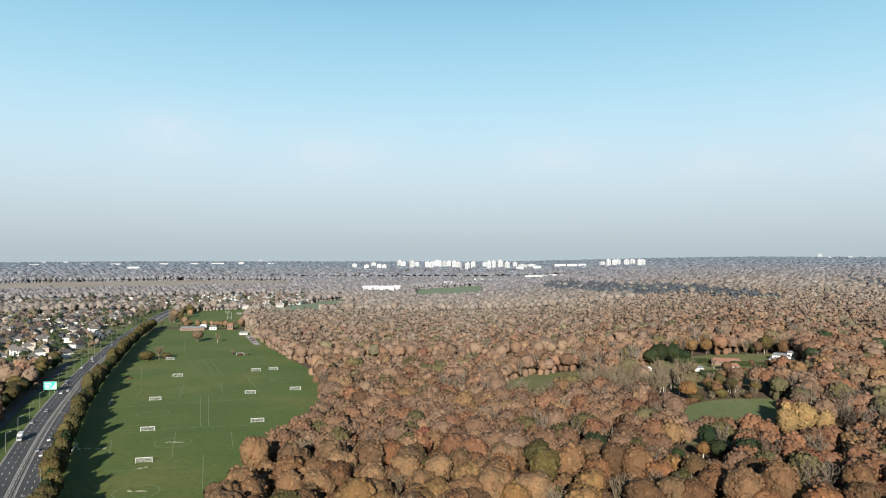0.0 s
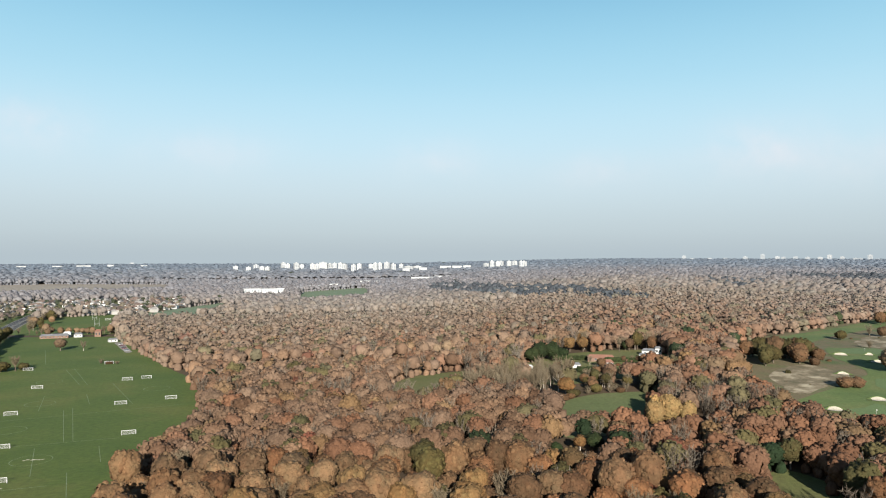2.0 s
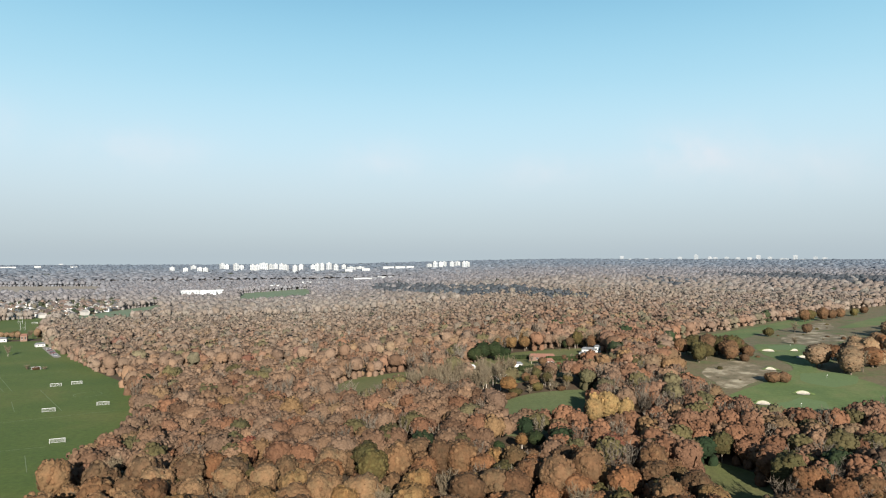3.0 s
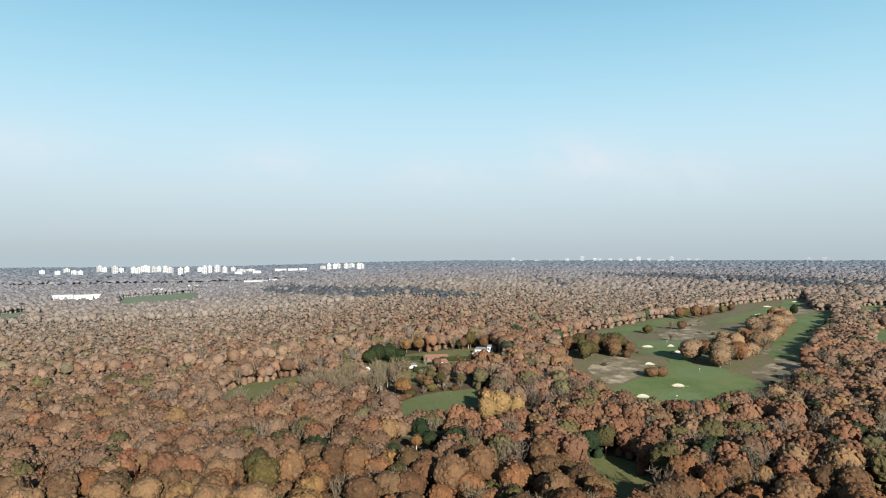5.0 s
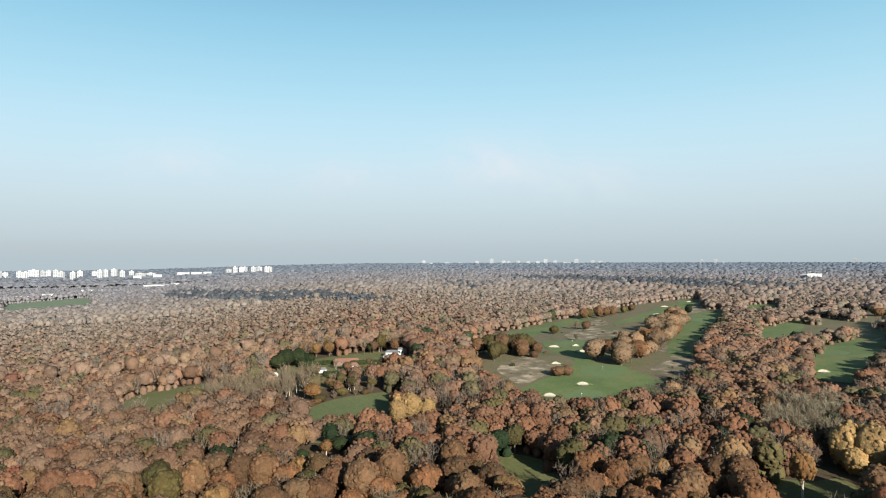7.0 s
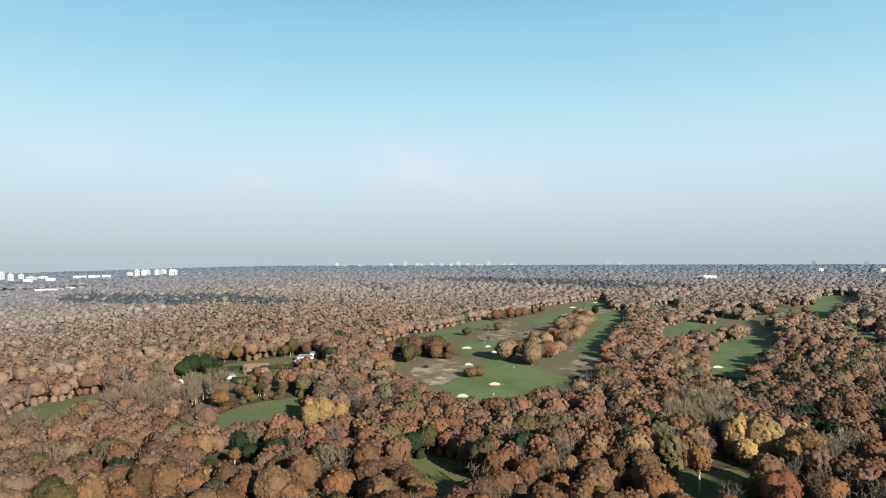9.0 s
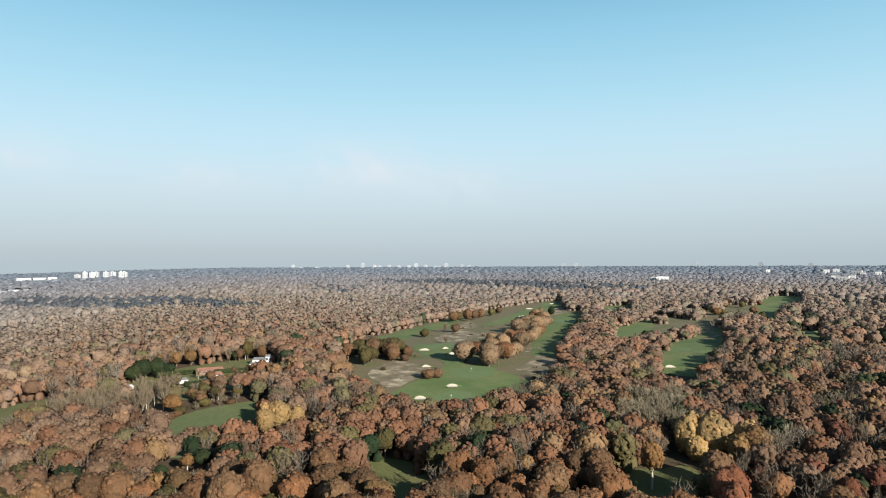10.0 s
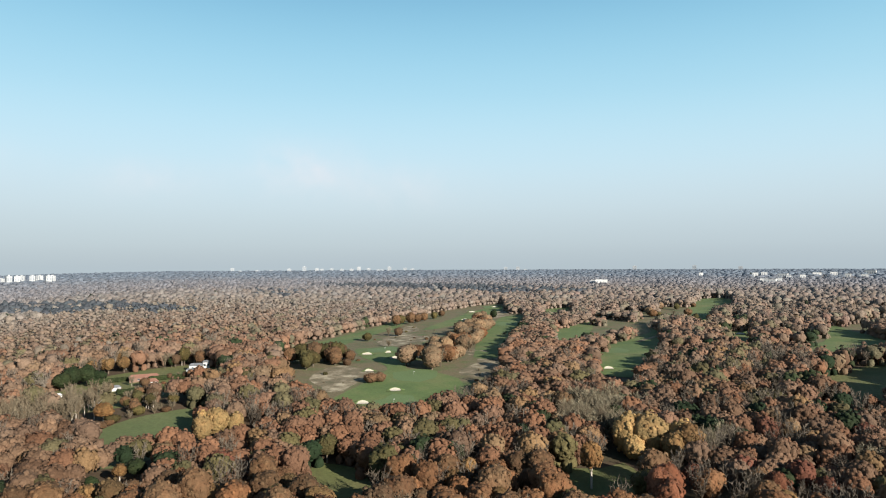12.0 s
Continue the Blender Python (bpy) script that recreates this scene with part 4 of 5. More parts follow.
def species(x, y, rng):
    """Which tree grows where: oak woods to the west, mixed and greener to the east, fewer bare trees far off."""
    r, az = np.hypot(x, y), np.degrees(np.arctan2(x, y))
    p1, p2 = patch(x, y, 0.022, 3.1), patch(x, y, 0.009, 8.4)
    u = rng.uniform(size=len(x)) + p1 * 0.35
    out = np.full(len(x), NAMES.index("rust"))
    # extra brown far to the east darkens that side in place of shade and vignetting
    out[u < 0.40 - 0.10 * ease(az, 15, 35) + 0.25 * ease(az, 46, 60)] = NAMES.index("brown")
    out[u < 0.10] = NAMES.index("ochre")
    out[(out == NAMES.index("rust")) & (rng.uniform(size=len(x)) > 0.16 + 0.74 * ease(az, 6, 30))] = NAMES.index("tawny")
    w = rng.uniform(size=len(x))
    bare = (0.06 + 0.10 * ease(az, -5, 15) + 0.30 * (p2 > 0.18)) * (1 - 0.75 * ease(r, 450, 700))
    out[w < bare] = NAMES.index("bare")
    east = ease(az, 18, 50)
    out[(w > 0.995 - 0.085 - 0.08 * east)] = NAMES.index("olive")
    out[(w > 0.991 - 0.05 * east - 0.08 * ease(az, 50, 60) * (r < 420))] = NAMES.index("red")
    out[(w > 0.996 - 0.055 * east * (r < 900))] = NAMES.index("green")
    # dark bands painted for cloud shadow on the woods, and one clump of pines
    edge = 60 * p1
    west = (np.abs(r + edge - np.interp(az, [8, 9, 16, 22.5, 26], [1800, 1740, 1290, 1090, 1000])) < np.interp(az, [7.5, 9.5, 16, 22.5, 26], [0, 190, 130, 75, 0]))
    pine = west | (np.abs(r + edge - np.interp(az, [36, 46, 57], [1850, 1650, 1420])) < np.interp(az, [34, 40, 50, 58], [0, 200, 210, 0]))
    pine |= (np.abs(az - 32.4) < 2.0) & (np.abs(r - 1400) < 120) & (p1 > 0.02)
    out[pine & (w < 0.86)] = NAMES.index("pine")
    return out


# the near trees, one by one
x, y, rng = scatter(150, 318, 11.2, 1)
order = np.argsort(np.hypot(x, y))
x, y = x[order], y[order]
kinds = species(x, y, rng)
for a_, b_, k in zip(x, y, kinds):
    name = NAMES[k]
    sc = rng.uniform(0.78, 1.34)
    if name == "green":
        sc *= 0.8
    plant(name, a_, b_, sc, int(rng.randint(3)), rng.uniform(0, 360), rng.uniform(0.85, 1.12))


def far_wood(name, x, y, kinds, rng, protos, bare_protos, label, size=(0.8, 1.2), haze_share=1.0):
    """A stretch of woodland joined into one mesh, each tree's leaf colour mixed with distance haze."""
    n = len(x)
    r = np.hypot(x, y)
    turn, sc, tall = rng.uniform(0, math.tau, n), rng.uniform(size[0], size[1], n), rng.uniform(0.88, 1.12, n)
    tall = np.where(kinds == NAMES.index("green"), tall * 0.92, tall)
    low = ease(np.degrees(np.arctan2(x, y)), 28, 38) * ease(r, 380, 480) * (1 - ease(r, 1100, 1400)) * (1 - ease(np.degrees(np.arctan2(x, y)), 60, 68))
    tall = tall * (1 - 0.24 * low) * (1 + rng.uniform(-0.12, 0.12, n) * ease(r, 600, 1200))
    which = rng.randint(0, len(protos), n)
    bare = kinds == NAMES.index("bare")
    # nearer trees get darker, more varied tones: haze contrast put into the colour
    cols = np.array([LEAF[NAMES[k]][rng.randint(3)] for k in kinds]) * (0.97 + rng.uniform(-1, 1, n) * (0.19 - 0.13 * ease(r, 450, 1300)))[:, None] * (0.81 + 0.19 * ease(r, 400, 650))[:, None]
    # aerial haze mixed into leaf colours by distance; shed holds each tree's share
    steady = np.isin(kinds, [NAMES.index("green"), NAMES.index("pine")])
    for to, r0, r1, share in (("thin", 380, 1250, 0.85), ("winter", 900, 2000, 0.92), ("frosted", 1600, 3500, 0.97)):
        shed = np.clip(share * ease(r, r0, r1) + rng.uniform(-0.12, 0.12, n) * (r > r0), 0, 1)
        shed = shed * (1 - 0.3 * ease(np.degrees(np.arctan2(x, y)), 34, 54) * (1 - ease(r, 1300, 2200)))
        shed = np.where(steady, shed * 0.08, shed * haze_share)[:, None]
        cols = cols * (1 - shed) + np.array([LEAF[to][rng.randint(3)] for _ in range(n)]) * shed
    z = land(x, y)
    VV, FF, CC, base = [], [], [], 0
    for b in (False, True):
        for pi, (pv, pf) in enumerate(bare_protos if b else protos):
            sel = np.nonzero((bare == b) & (which % len(bare_protos if b else protos) == pi))[0]
            if not len(sel):
                continue
            c, s = np.cos(turn[sel])[:, None], np.sin(turn[sel])[:, None]
            k = sc[sel][:, None]
            vx = (pv[:, 0] * c - pv[:, 1] * s) * k + x[sel][:, None]
            vy = (pv[:, 0] * s + pv[:, 1] * c) * k + y[sel][:, None]
            vz = pv[:, 2] * k * tall[sel][:, None] + z[sel][:, None]
            VV.append(np.stack([vx, vy, vz], -1).reshape(-1, 3))
            FF.append((pf[None] + (np.arange(len(sel)) * len(pv))[:, None, None] + base).reshape(-1, 3))
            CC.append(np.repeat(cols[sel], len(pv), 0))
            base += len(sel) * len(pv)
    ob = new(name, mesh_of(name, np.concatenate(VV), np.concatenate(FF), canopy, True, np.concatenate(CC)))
    return tagged(ob, label, "woodland", "", "stuff")


verge_trees = []


def rim(x, y, k, seams=True):
    """Sets aside the trees at the wood's open edges, which show their whole height."""
    r = np.hypot(x, y)
    front = no_trees(x * (1 - 15 / r), y * (1 - 15 / r)) | no_trees(x - 9 * y / r - 4, y + 9 * x / r) | no_trees(x + 9 * y / r, y - 9 * x / r)
    if seams:
        front |= inside(EAST_ROUGH, x, y) | (r < 668) | ((r > 1150) & (r < 1168))
    verge_trees.extend(zip(x[front], y[front], k[front]))
    return x[~front], y[~front], k[~front]


mid_p = [crown(100 + i, 7.0, 8.4, 6.2, 8.4, 5 + i % 4, 23, 1.35, -0.35, 2, 12, 0.6, 0.1) for i in range(12)]
mid_b = [twigs(120 + i, 4.8, 3.0, 15.5, 10, 20, 0.15, 3.0) for i in range(3)]
fore_p = [crown(110 + i, 6.8, 8.6, 6.2, 8.4, 5 + i % 4, 44, 1.05, -0.4, 2, 40, 0.5, 0.1) for i in range(10)]
x, y, rng = scatter(318, 640, 9.6, 2)
k = np.concatenate([species(x, y, rng), [NAMES.index(o[2]) for o in overflow]]).astype(int)
x, y = np.concatenate([x, [o[0] for o in overflow]]), np.concatenate([y, [o[1] for o in overflow]])
x, y, k = rim(x, y, k, False)
fore = np.hypot(x, y) < 430
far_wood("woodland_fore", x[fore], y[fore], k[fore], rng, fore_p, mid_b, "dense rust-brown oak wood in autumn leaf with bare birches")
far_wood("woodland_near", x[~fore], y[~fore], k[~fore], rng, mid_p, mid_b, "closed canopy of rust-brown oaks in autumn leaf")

far_p = [crown(140 + i, 7.2, 7.4, 7.4, 8.0, 5 + i % 3, 9, 1.8, 0.0, 1, 3, 0.8, 0.2) for i in range(12)]
far_b = [crown(150 + i, 4.8, 8.0, 6.8, 6.0, 5, 0, 1.0, -0.4, 2, 44, 0.9) for i in range(3)]
x, y, rng = scatter(640, 1150, 9.4, 3)
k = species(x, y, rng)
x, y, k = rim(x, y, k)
far_wood("woodland_mid", x, y, k, rng, far_p, far_b, "brown autumn woodland canopy over the common, paled by painted haze")

edge_p = [with_shrubs(crown(170 + i, 6.6, 8.4, 6.2, 8.0, 5 + i % 3, 7, 1.7, -0.5, 2, 2, 0.7, 0.2), 170 + i, 3) for i in range(8)]
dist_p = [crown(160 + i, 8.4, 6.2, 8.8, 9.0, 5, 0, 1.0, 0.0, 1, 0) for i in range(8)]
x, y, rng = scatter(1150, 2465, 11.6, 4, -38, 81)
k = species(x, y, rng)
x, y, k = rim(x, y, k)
far_wood("woodland_far", x, y, k, rng, dist_p, dist_p, "distant woodland with grey haze painted into its leaf colours")

x, y, k = (np.array([v[i] for v in verge_trees]) for i in range(3))
close = np.hypot(x, y) < 520
verge_p = [with_shrubs(crown(190 + i, 6.6, 8.4, 6.2, 8.0, 5 + i % 3, 40, 1.0, -0.7, 2, 40, 0.5, 0.1), 190 + i, 4) for i in range(8)]
far_wood("woodland_verge", x[close], y[close], k[close].astype(int), rng, verge_p, mid_b, "autumn oaks and shrubs round the clearings of the wood")
far_wood("woodland_edge", x[~close], y[~close], k[~close].astype(int), rng, edge_p, mid_b, "brown autumn trees along the open edges of the wood")

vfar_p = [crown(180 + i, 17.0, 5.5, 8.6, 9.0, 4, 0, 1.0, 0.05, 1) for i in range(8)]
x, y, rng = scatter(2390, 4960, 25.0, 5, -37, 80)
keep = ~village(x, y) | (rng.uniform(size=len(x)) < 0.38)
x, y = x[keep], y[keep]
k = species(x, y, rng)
far_wood("woodland_horizon", x, y, k, rng, vfar_p, vfar_p, "woods along the horizon in pale painted haze colours")


# ---- motorway ----
def strip(name, off0, off1, lift, material, label, category, y0=120, y1=1380, height=0.0):
    """A band along the motorway between two distances from its centre; with height it gets kerb faces."""
    sel = (road_pts[:, 1] >= y0) & (road_pts[:, 1] <= y1)
    P, S = road_pts[sel], road_side[sel]
    bm = bmesh.new()
    rows = []
    for p, s in zip(P, S):
        a_, b_ = p + s * off0, p + s * off1
        za, zb = zz(*a_), zz(*b_)
        row = [(a_[0], a_[1], za + lift), (b_[0], b_[1], zb + lift)]
        if height:
            row = [(a_[0], a_[1], za + 0.1), *row, (b_[0], b_[1], zb + 0.1)]
        rows.append([bm.verts.new(v) for v in row])
    for u, w in zip(rows, rows[1:]):
        for i in range(len(u) - 1):
            bm.faces.new((u[i], u[i + 1], w[i + 1], w[i]))
    bmesh.ops.recalc_face_normals(bm, faces=bm.faces)
    if sum(f.normal.z for f in bm.faces) < 0:
        bmesh.ops.reverse_faces(bm, faces=bm.faces)
    me = bpy.data.meshes.new(name)
    bm.to_mesh(me)
    bm.free()
    me.materials.append(material)
    return tagged(new(name, me), label, category, "", "structure")


road = strip("road", -10.2, 10.6, 0.25, asphalt, "dark asphalt six-lane dual carriageway", "road")
strip("verge", -21.5, -10.4, 0.32, grass, "green grass verge beside the motorway", "verge")
strip("verge", 10.8, 14.0, 0.32, rough_grass, "rough grass verge below the hedge", "verge")
strip("kerb", -10.5, -10.1, 0.40, shoulder, "pale concrete kerb", "kerb", height=0.2)
strip("kerb", 10.5, 10.9, 0.40, shoulder, "pale concrete kerb", "kerb", height=0.2)
strip("service_road", -27.5, -22.0, 0.25, asphalt, "narrow asphalt service road in tree shade", "road", 200, 640)
strip("central_strip", -0.9, 2.2, 0.33, shoulder, "worn pale concrete central strip", "central reserve", height=0.2)


def barrier():
    """The low central barrier, a rail on posts on both sides."""
    ob = thing("crash_barrier", "grey steel crash barrier along the central strip", "barrier")
    for off in (-0.55, 0.55):
        bm = bmesh.new()
        rows = []
        for p, s in zip(road_pts, road_side):
            c = p + s * off
            z = zz(*c, 0.33)
            rows.append([bm.verts.new((c[0] + s[0] * w, c[1] + s[1] * w, z + h)) for w, h in ((-0.06, 0.45), (-0.06, 0.8), (0.06, 0.8), (0.06, 0.45))])
        for u, w in zip(rows, rows[1:]):
            for i in range(4):
                bm.faces.new((u[i], u[(i + 1) % 4], w[(i + 1) % 4], w[i]))
        part("rail", bm, grey_metal, ob)
    post = None
    for k, y in enumerate(np.arange(230, 700, 8.0)):
        x_, y_, h = road_at(y, 0)
        if post is None:
            post = part("post", box(-0.08, 0.08, -0.5, 0.5, 0, 0.75), grey_metal, ob)
            me = post.data
        else:
            post = part("post", me, None, ob)
        post.matrix_basis = pose(x_, y_, zz(x_, y_, 0.33), 0, 0, math.degrees(h))


barrier()


def lane_marks():
    """Dashes between the lanes, each its own piece near by, joined farther off."""
    me = None
    far = bmesh.new()
    for off in (-7.0, -4.1, 5.0, 7.7):
        y = 225.0
        while y < 1250:
            x_, y_, h = road_at(y, off)
            m = pose(x_, y_, zz(x_, y_, 0.272), 0, 0, math.degrees(h))
            if y < 560:
                if me is None:
                    bm = box(-1.5, 1.5, -0.11, 0.11, 0.0, 0.012)
                    me = bpy.data.meshes.new("lane_mark")
                    bm.to_mesh(me)
                    bm.free()
                    me.materials.append(line_paint)
                d = part("lane_mark", me, None, road)
                d.matrix_basis = m
            else:
                bmesh.ops.create_cube(far, size=1.0, matrix=m @ Matrix.Diagonal((3.0, 0.2, 0.012, 1)))
            y += 8.2
    part("distant_lane_marks", far, line_paint, road)["kind"] = "stuff"


lane_marks()
for off in (-9.8, -1.15, 2.5, 10.2):
    strip("edge_line", off - 0.09, off + 0.09, 0.275, line_paint, "thin white edge line of the carriageway", "road marking")


def street_lamp_model():
    ob = thing("street_lamp", "tall grey steel street lamp beside the motorway", "street lamp", "motorway lamps")
    part("pole", tube(bmesh.new(), (0, 0, 0), (0, 0, 10), 0.10, 0.06, 8), grey_metal, ob)
    part("arm", tube(bmesh.new(), (0, 0, 9.9), (1.9, 0, 10.5), 0.06, 0.05, 6), grey_metal, ob)
    part("lantern", box(1.6, 2.5, -0.17, 0.17, 10.4, 10.6, 0.04), grey_metal, ob)
    return ob


lamp = street_lamp_model()
first = True
for y in np.arange(250, 980, 33.0):
    for off, turn in ((-11.2, 0.0), (11.6, 180.0)):
        x_, y_, h = road_at(y, off)
        m = pose(x_, y_, zz(x_, y_, 0.3), 0, 0, math.degrees(h) - 90 + turn)
        if first:
            lamp.matrix_basis, first = m, False
        else:
            copy_thing(lamp, m)


def car_model(name, label, L=4.4, W=1.8, Hb=0.85, Hc=1.45, cab=(-1.35, 1.0)):
    ob = thing(name, label, "car", "cars on the motorway")
    bm = box(-L / 2, L / 2, -W / 2, W / 2, 0.28, Hb, 0.12)
    part("body", bm, paint, ob)
    bm = bmesh.new()
    x0, x1 = cab
    lo = [bm.verts.new(p) for p in ((x0, -W / 2 + 0.06, Hb - 0.02), (x1, -W / 2 + 0.06, Hb - 0.02), (x1, W / 2 - 0.06, Hb - 0.02), (x0, W / 2 - 0.06, Hb - 0.02))]
    hi = [bm.verts.new(p) for p in ((x0 + 0.35, -W / 2 + 0.24, Hc - 0.06), (x1 - 0.65, -W / 2 + 0.24, Hc - 0.06), (x1 - 0.65, W / 2 - 0.24, Hc - 0.06), (x0 + 0.35, W / 2 - 0.24, Hc - 0.06))]
    for i in range(4):
        bm.faces.new((lo[i], lo[(i + 1) % 4], hi[(i + 1) % 4], hi[i]))
    part("window", bm, glass, ob, "dark glass")
    part("roof", box(x0 + 0.3, x1 - 0.6, -W / 2 + 0.2, W / 2 - 0.2, Hc - 0.07, Hc, 0.03), paint, ob)
    for sx in (-L * 0.3, L * 0.3):
        for sy in (-W / 2 + 0.1, W / 2 - 0.1):
            w = part("wheel", tube(bmesh.new(), (sx, sy - 0.1, 0.32), (sx, sy + 0.1, 0.32), 0.32, 0.32, 10), rubber, ob)
            part("rim", tube(bmesh.new(), (sx, sy - 0.115, 0.32), (sx, sy + 0.115, 0.32), 0.19, 0.19, 8), grey_metal, w, "grey metal rim")
    return ob


def lorry_model():
    ob = thing("box_lorry", "grey box lorry driving on the motorway", "lorry")
    part("cab", box(2.6, 4.6, -1.2, 1.2, 0.6, 3.0, 0.2), paint, ob)
    part("windscreen", box(4.58, 4.66, -1.05, 1.05, 1.7, 2.7, 0.03), glass, ob)
    part("load_box", box(-4.6, 2.4, -1.25, 1.25, 0.9, 3.8, 0.06), white_metal, ob)
    part("chassis", box(-4.5, 4.4, -0.5, 0.5, 0.5, 0.9), grey_metal, ob)
    for sx in (-3.4, -2.2, 3.4):
        for sy in (-1.05, 1.05):
            part("wheel", tube(bmesh.new(), (sx, sy - 0.15, 0.5), (sx, sy + 0.15, 0.5), 0.5, 0.5, 12), rubber, ob)
    return ob


saloon = car_model("car", "small saloon car driving on the motorway")
van = car_model("van", "tall panel van driving on the motorway", 5.2, 1.95, 1.05, 2.15, (-2.45, 1.9))
used = set()
for k, (y, off, v) in enumerate([(492, -5.7, 0), (499, -2.4, 0), (530, -8.4, 1), (436, -5.6, 0), (408, -8.6, 0), (366, 5.8, 0), (347, 3.0, 0), (338, 5.9, 1), (392, 9.0, 1), (636, -5.6, 0), (650, -8.5, 1), (661, -2.6, 0), (745, -5.6, 0), (770, 5.8, 0), (859, -2.4, 0), (588, 5.9, 0), (705, 9.0, 0), (905, 5.7, 0), (600, -8.6, 0), (960, -5.7, 1)]):
    x_, y_, h = road_at(y, off)
    m = pose(x_, y_, zz(x_, y_, 0.26), 0, 0, math.degrees(h) + (180 if off < 0 else 0))
    ob = van if v else saloon
    if v in used:
        copy_thing(ob, m)
    else:
        ob.matrix_basis = m
        used.add(v)
lorry = lorry_model()
x_, y_, h = road_at(372, -8.4)
lorry.matrix_basis = pose(x_, y_, zz(x_, y_, 0.26), 0, 0, math.degrees(h) + 180)


def road_sign():
    x_, y_, h = road_at(500, -14.0)
    ob = thing("motorway_sign", "large green motorway direction sign on grey posts", "road sign", at=pose(x_, y_, zz(x_, y_, 0.3), 0, 0, 8))
    part("board", box(-4.2, 4.2, 0.0, 0.12, 1.9, 7.3, 0.04), sign_green, ob)
    part("border", box(-4.3, 4.3, 0.03, 0.09, 1.8, 7.4, 0.02), line_paint, ob)
    for i, (x0, x1, z) in enumerate(((-3.4, 0.4, 6.2), (-3.4, 1.2, 5.1), (-3.4, -0.6, 4.0), (-3.4, 0.8, 2.9))):
        part("text_bar", box(x0, x1, -0.03, 0.0, z - 0.22, z + 0.22), line_paint, ob)
    bm = bmesh.new()
    v = [bm.verts.new(p) for p in ((1.0, -0.03, 2.3), (3.9, -0.03, 2.3), (3.9, -0.03, 6.9), (1.0, -0.005, 2.3), (3.9, -0.005, 2.3), (3.9, -0.005, 6.9))]
    for f in ((0, 1, 2), (5, 4, 3), (0, 3, 4, 1), (1, 4, 5, 2), (2, 5, 3, 0)):
        bm.faces.new([v[k] for k in f])
    part("panel", bm, line_paint, ob, "white corner panel")
    for sx in (-2.8, 2.8):
        part("post", tube(bmesh.new(), (sx, 0.25, -0.3), (sx, 0.25, 7.0), 0.14, 0.14, 8), grey_metal, ob)


road_sign()


# ---- playing field ----
field = bpy.data.objects["playing_field"]


def goal_model():
    ob = thing("football_goal", "white metal football goal with a net frame", "football goal", "goals on the pitches")
    w, hh, dp = 3.66, 2.44, 1.6
    for sx in (-w, w):
        part("post", tube(bmesh.new(), (sx, 0, 0), (sx, 0, hh), 0.11, 0.11, 8), white_metal, ob)
        part("stay", tube(bmesh.new(), (sx, 0, hh), (sx, dp, 0.05), 0.05, 0.05, 6), white_metal, ob)
        part("ground_bar", tube(bmesh.new(), (sx, 0, 0.06), (sx, dp, 0.06), 0.05, 0.05, 6), white_metal, ob)
    part("crossbar", tube(bmesh.new(), (-w - 0.1, 0, hh), (w + 0.1, 0, hh), 0.11, 0.11, 8), white_metal, ob)
    part("back_bar", tube(bmesh.new(), (-w, dp, 0.06), (w, dp, 0.06), 0.05, 0.05, 6), white_metal, ob)
    bm = bmesh.new()
    for k in range(19):
        x_ = -w + 2 * w * k / 18
        tube(bm, (x_, 0.03, hh), (x_, dp, 0.06), 0.018, 0.018, 3)
    for k in range(1, 7):
        z = hh * k / 7
        yb = dp * (1 - k / 7)
        tube(bm, (-w, yb, z), (w, yb, z), 0.018, 0.018, 3)
    part("net", bm, white_metal, ob, "pale cord net")
    return ob


goal = goal_model()
first = True
for x_, y_, turn in [(-142, 329, 14), (-165, 387, 14), (-194, 467, 12), (-213, 556, 12), (-254, 644, 10), (-109, 407, 12), (-107, 502, 12), (-136, 489, 10), (-157, 582, 10), (-144, 588, 10), (-197, 672, 8), (-186, 351, 104), (-219, 457, 104), (-330, 1120, 8), (-300, 1040, 8)]:
    m = pose(x_, y_, zz(x_, y_, 0.21), 0, 0, turn)
    if first:
        goal.matrix_basis, first = m, False
    else:
        copy_thing(goal, m)


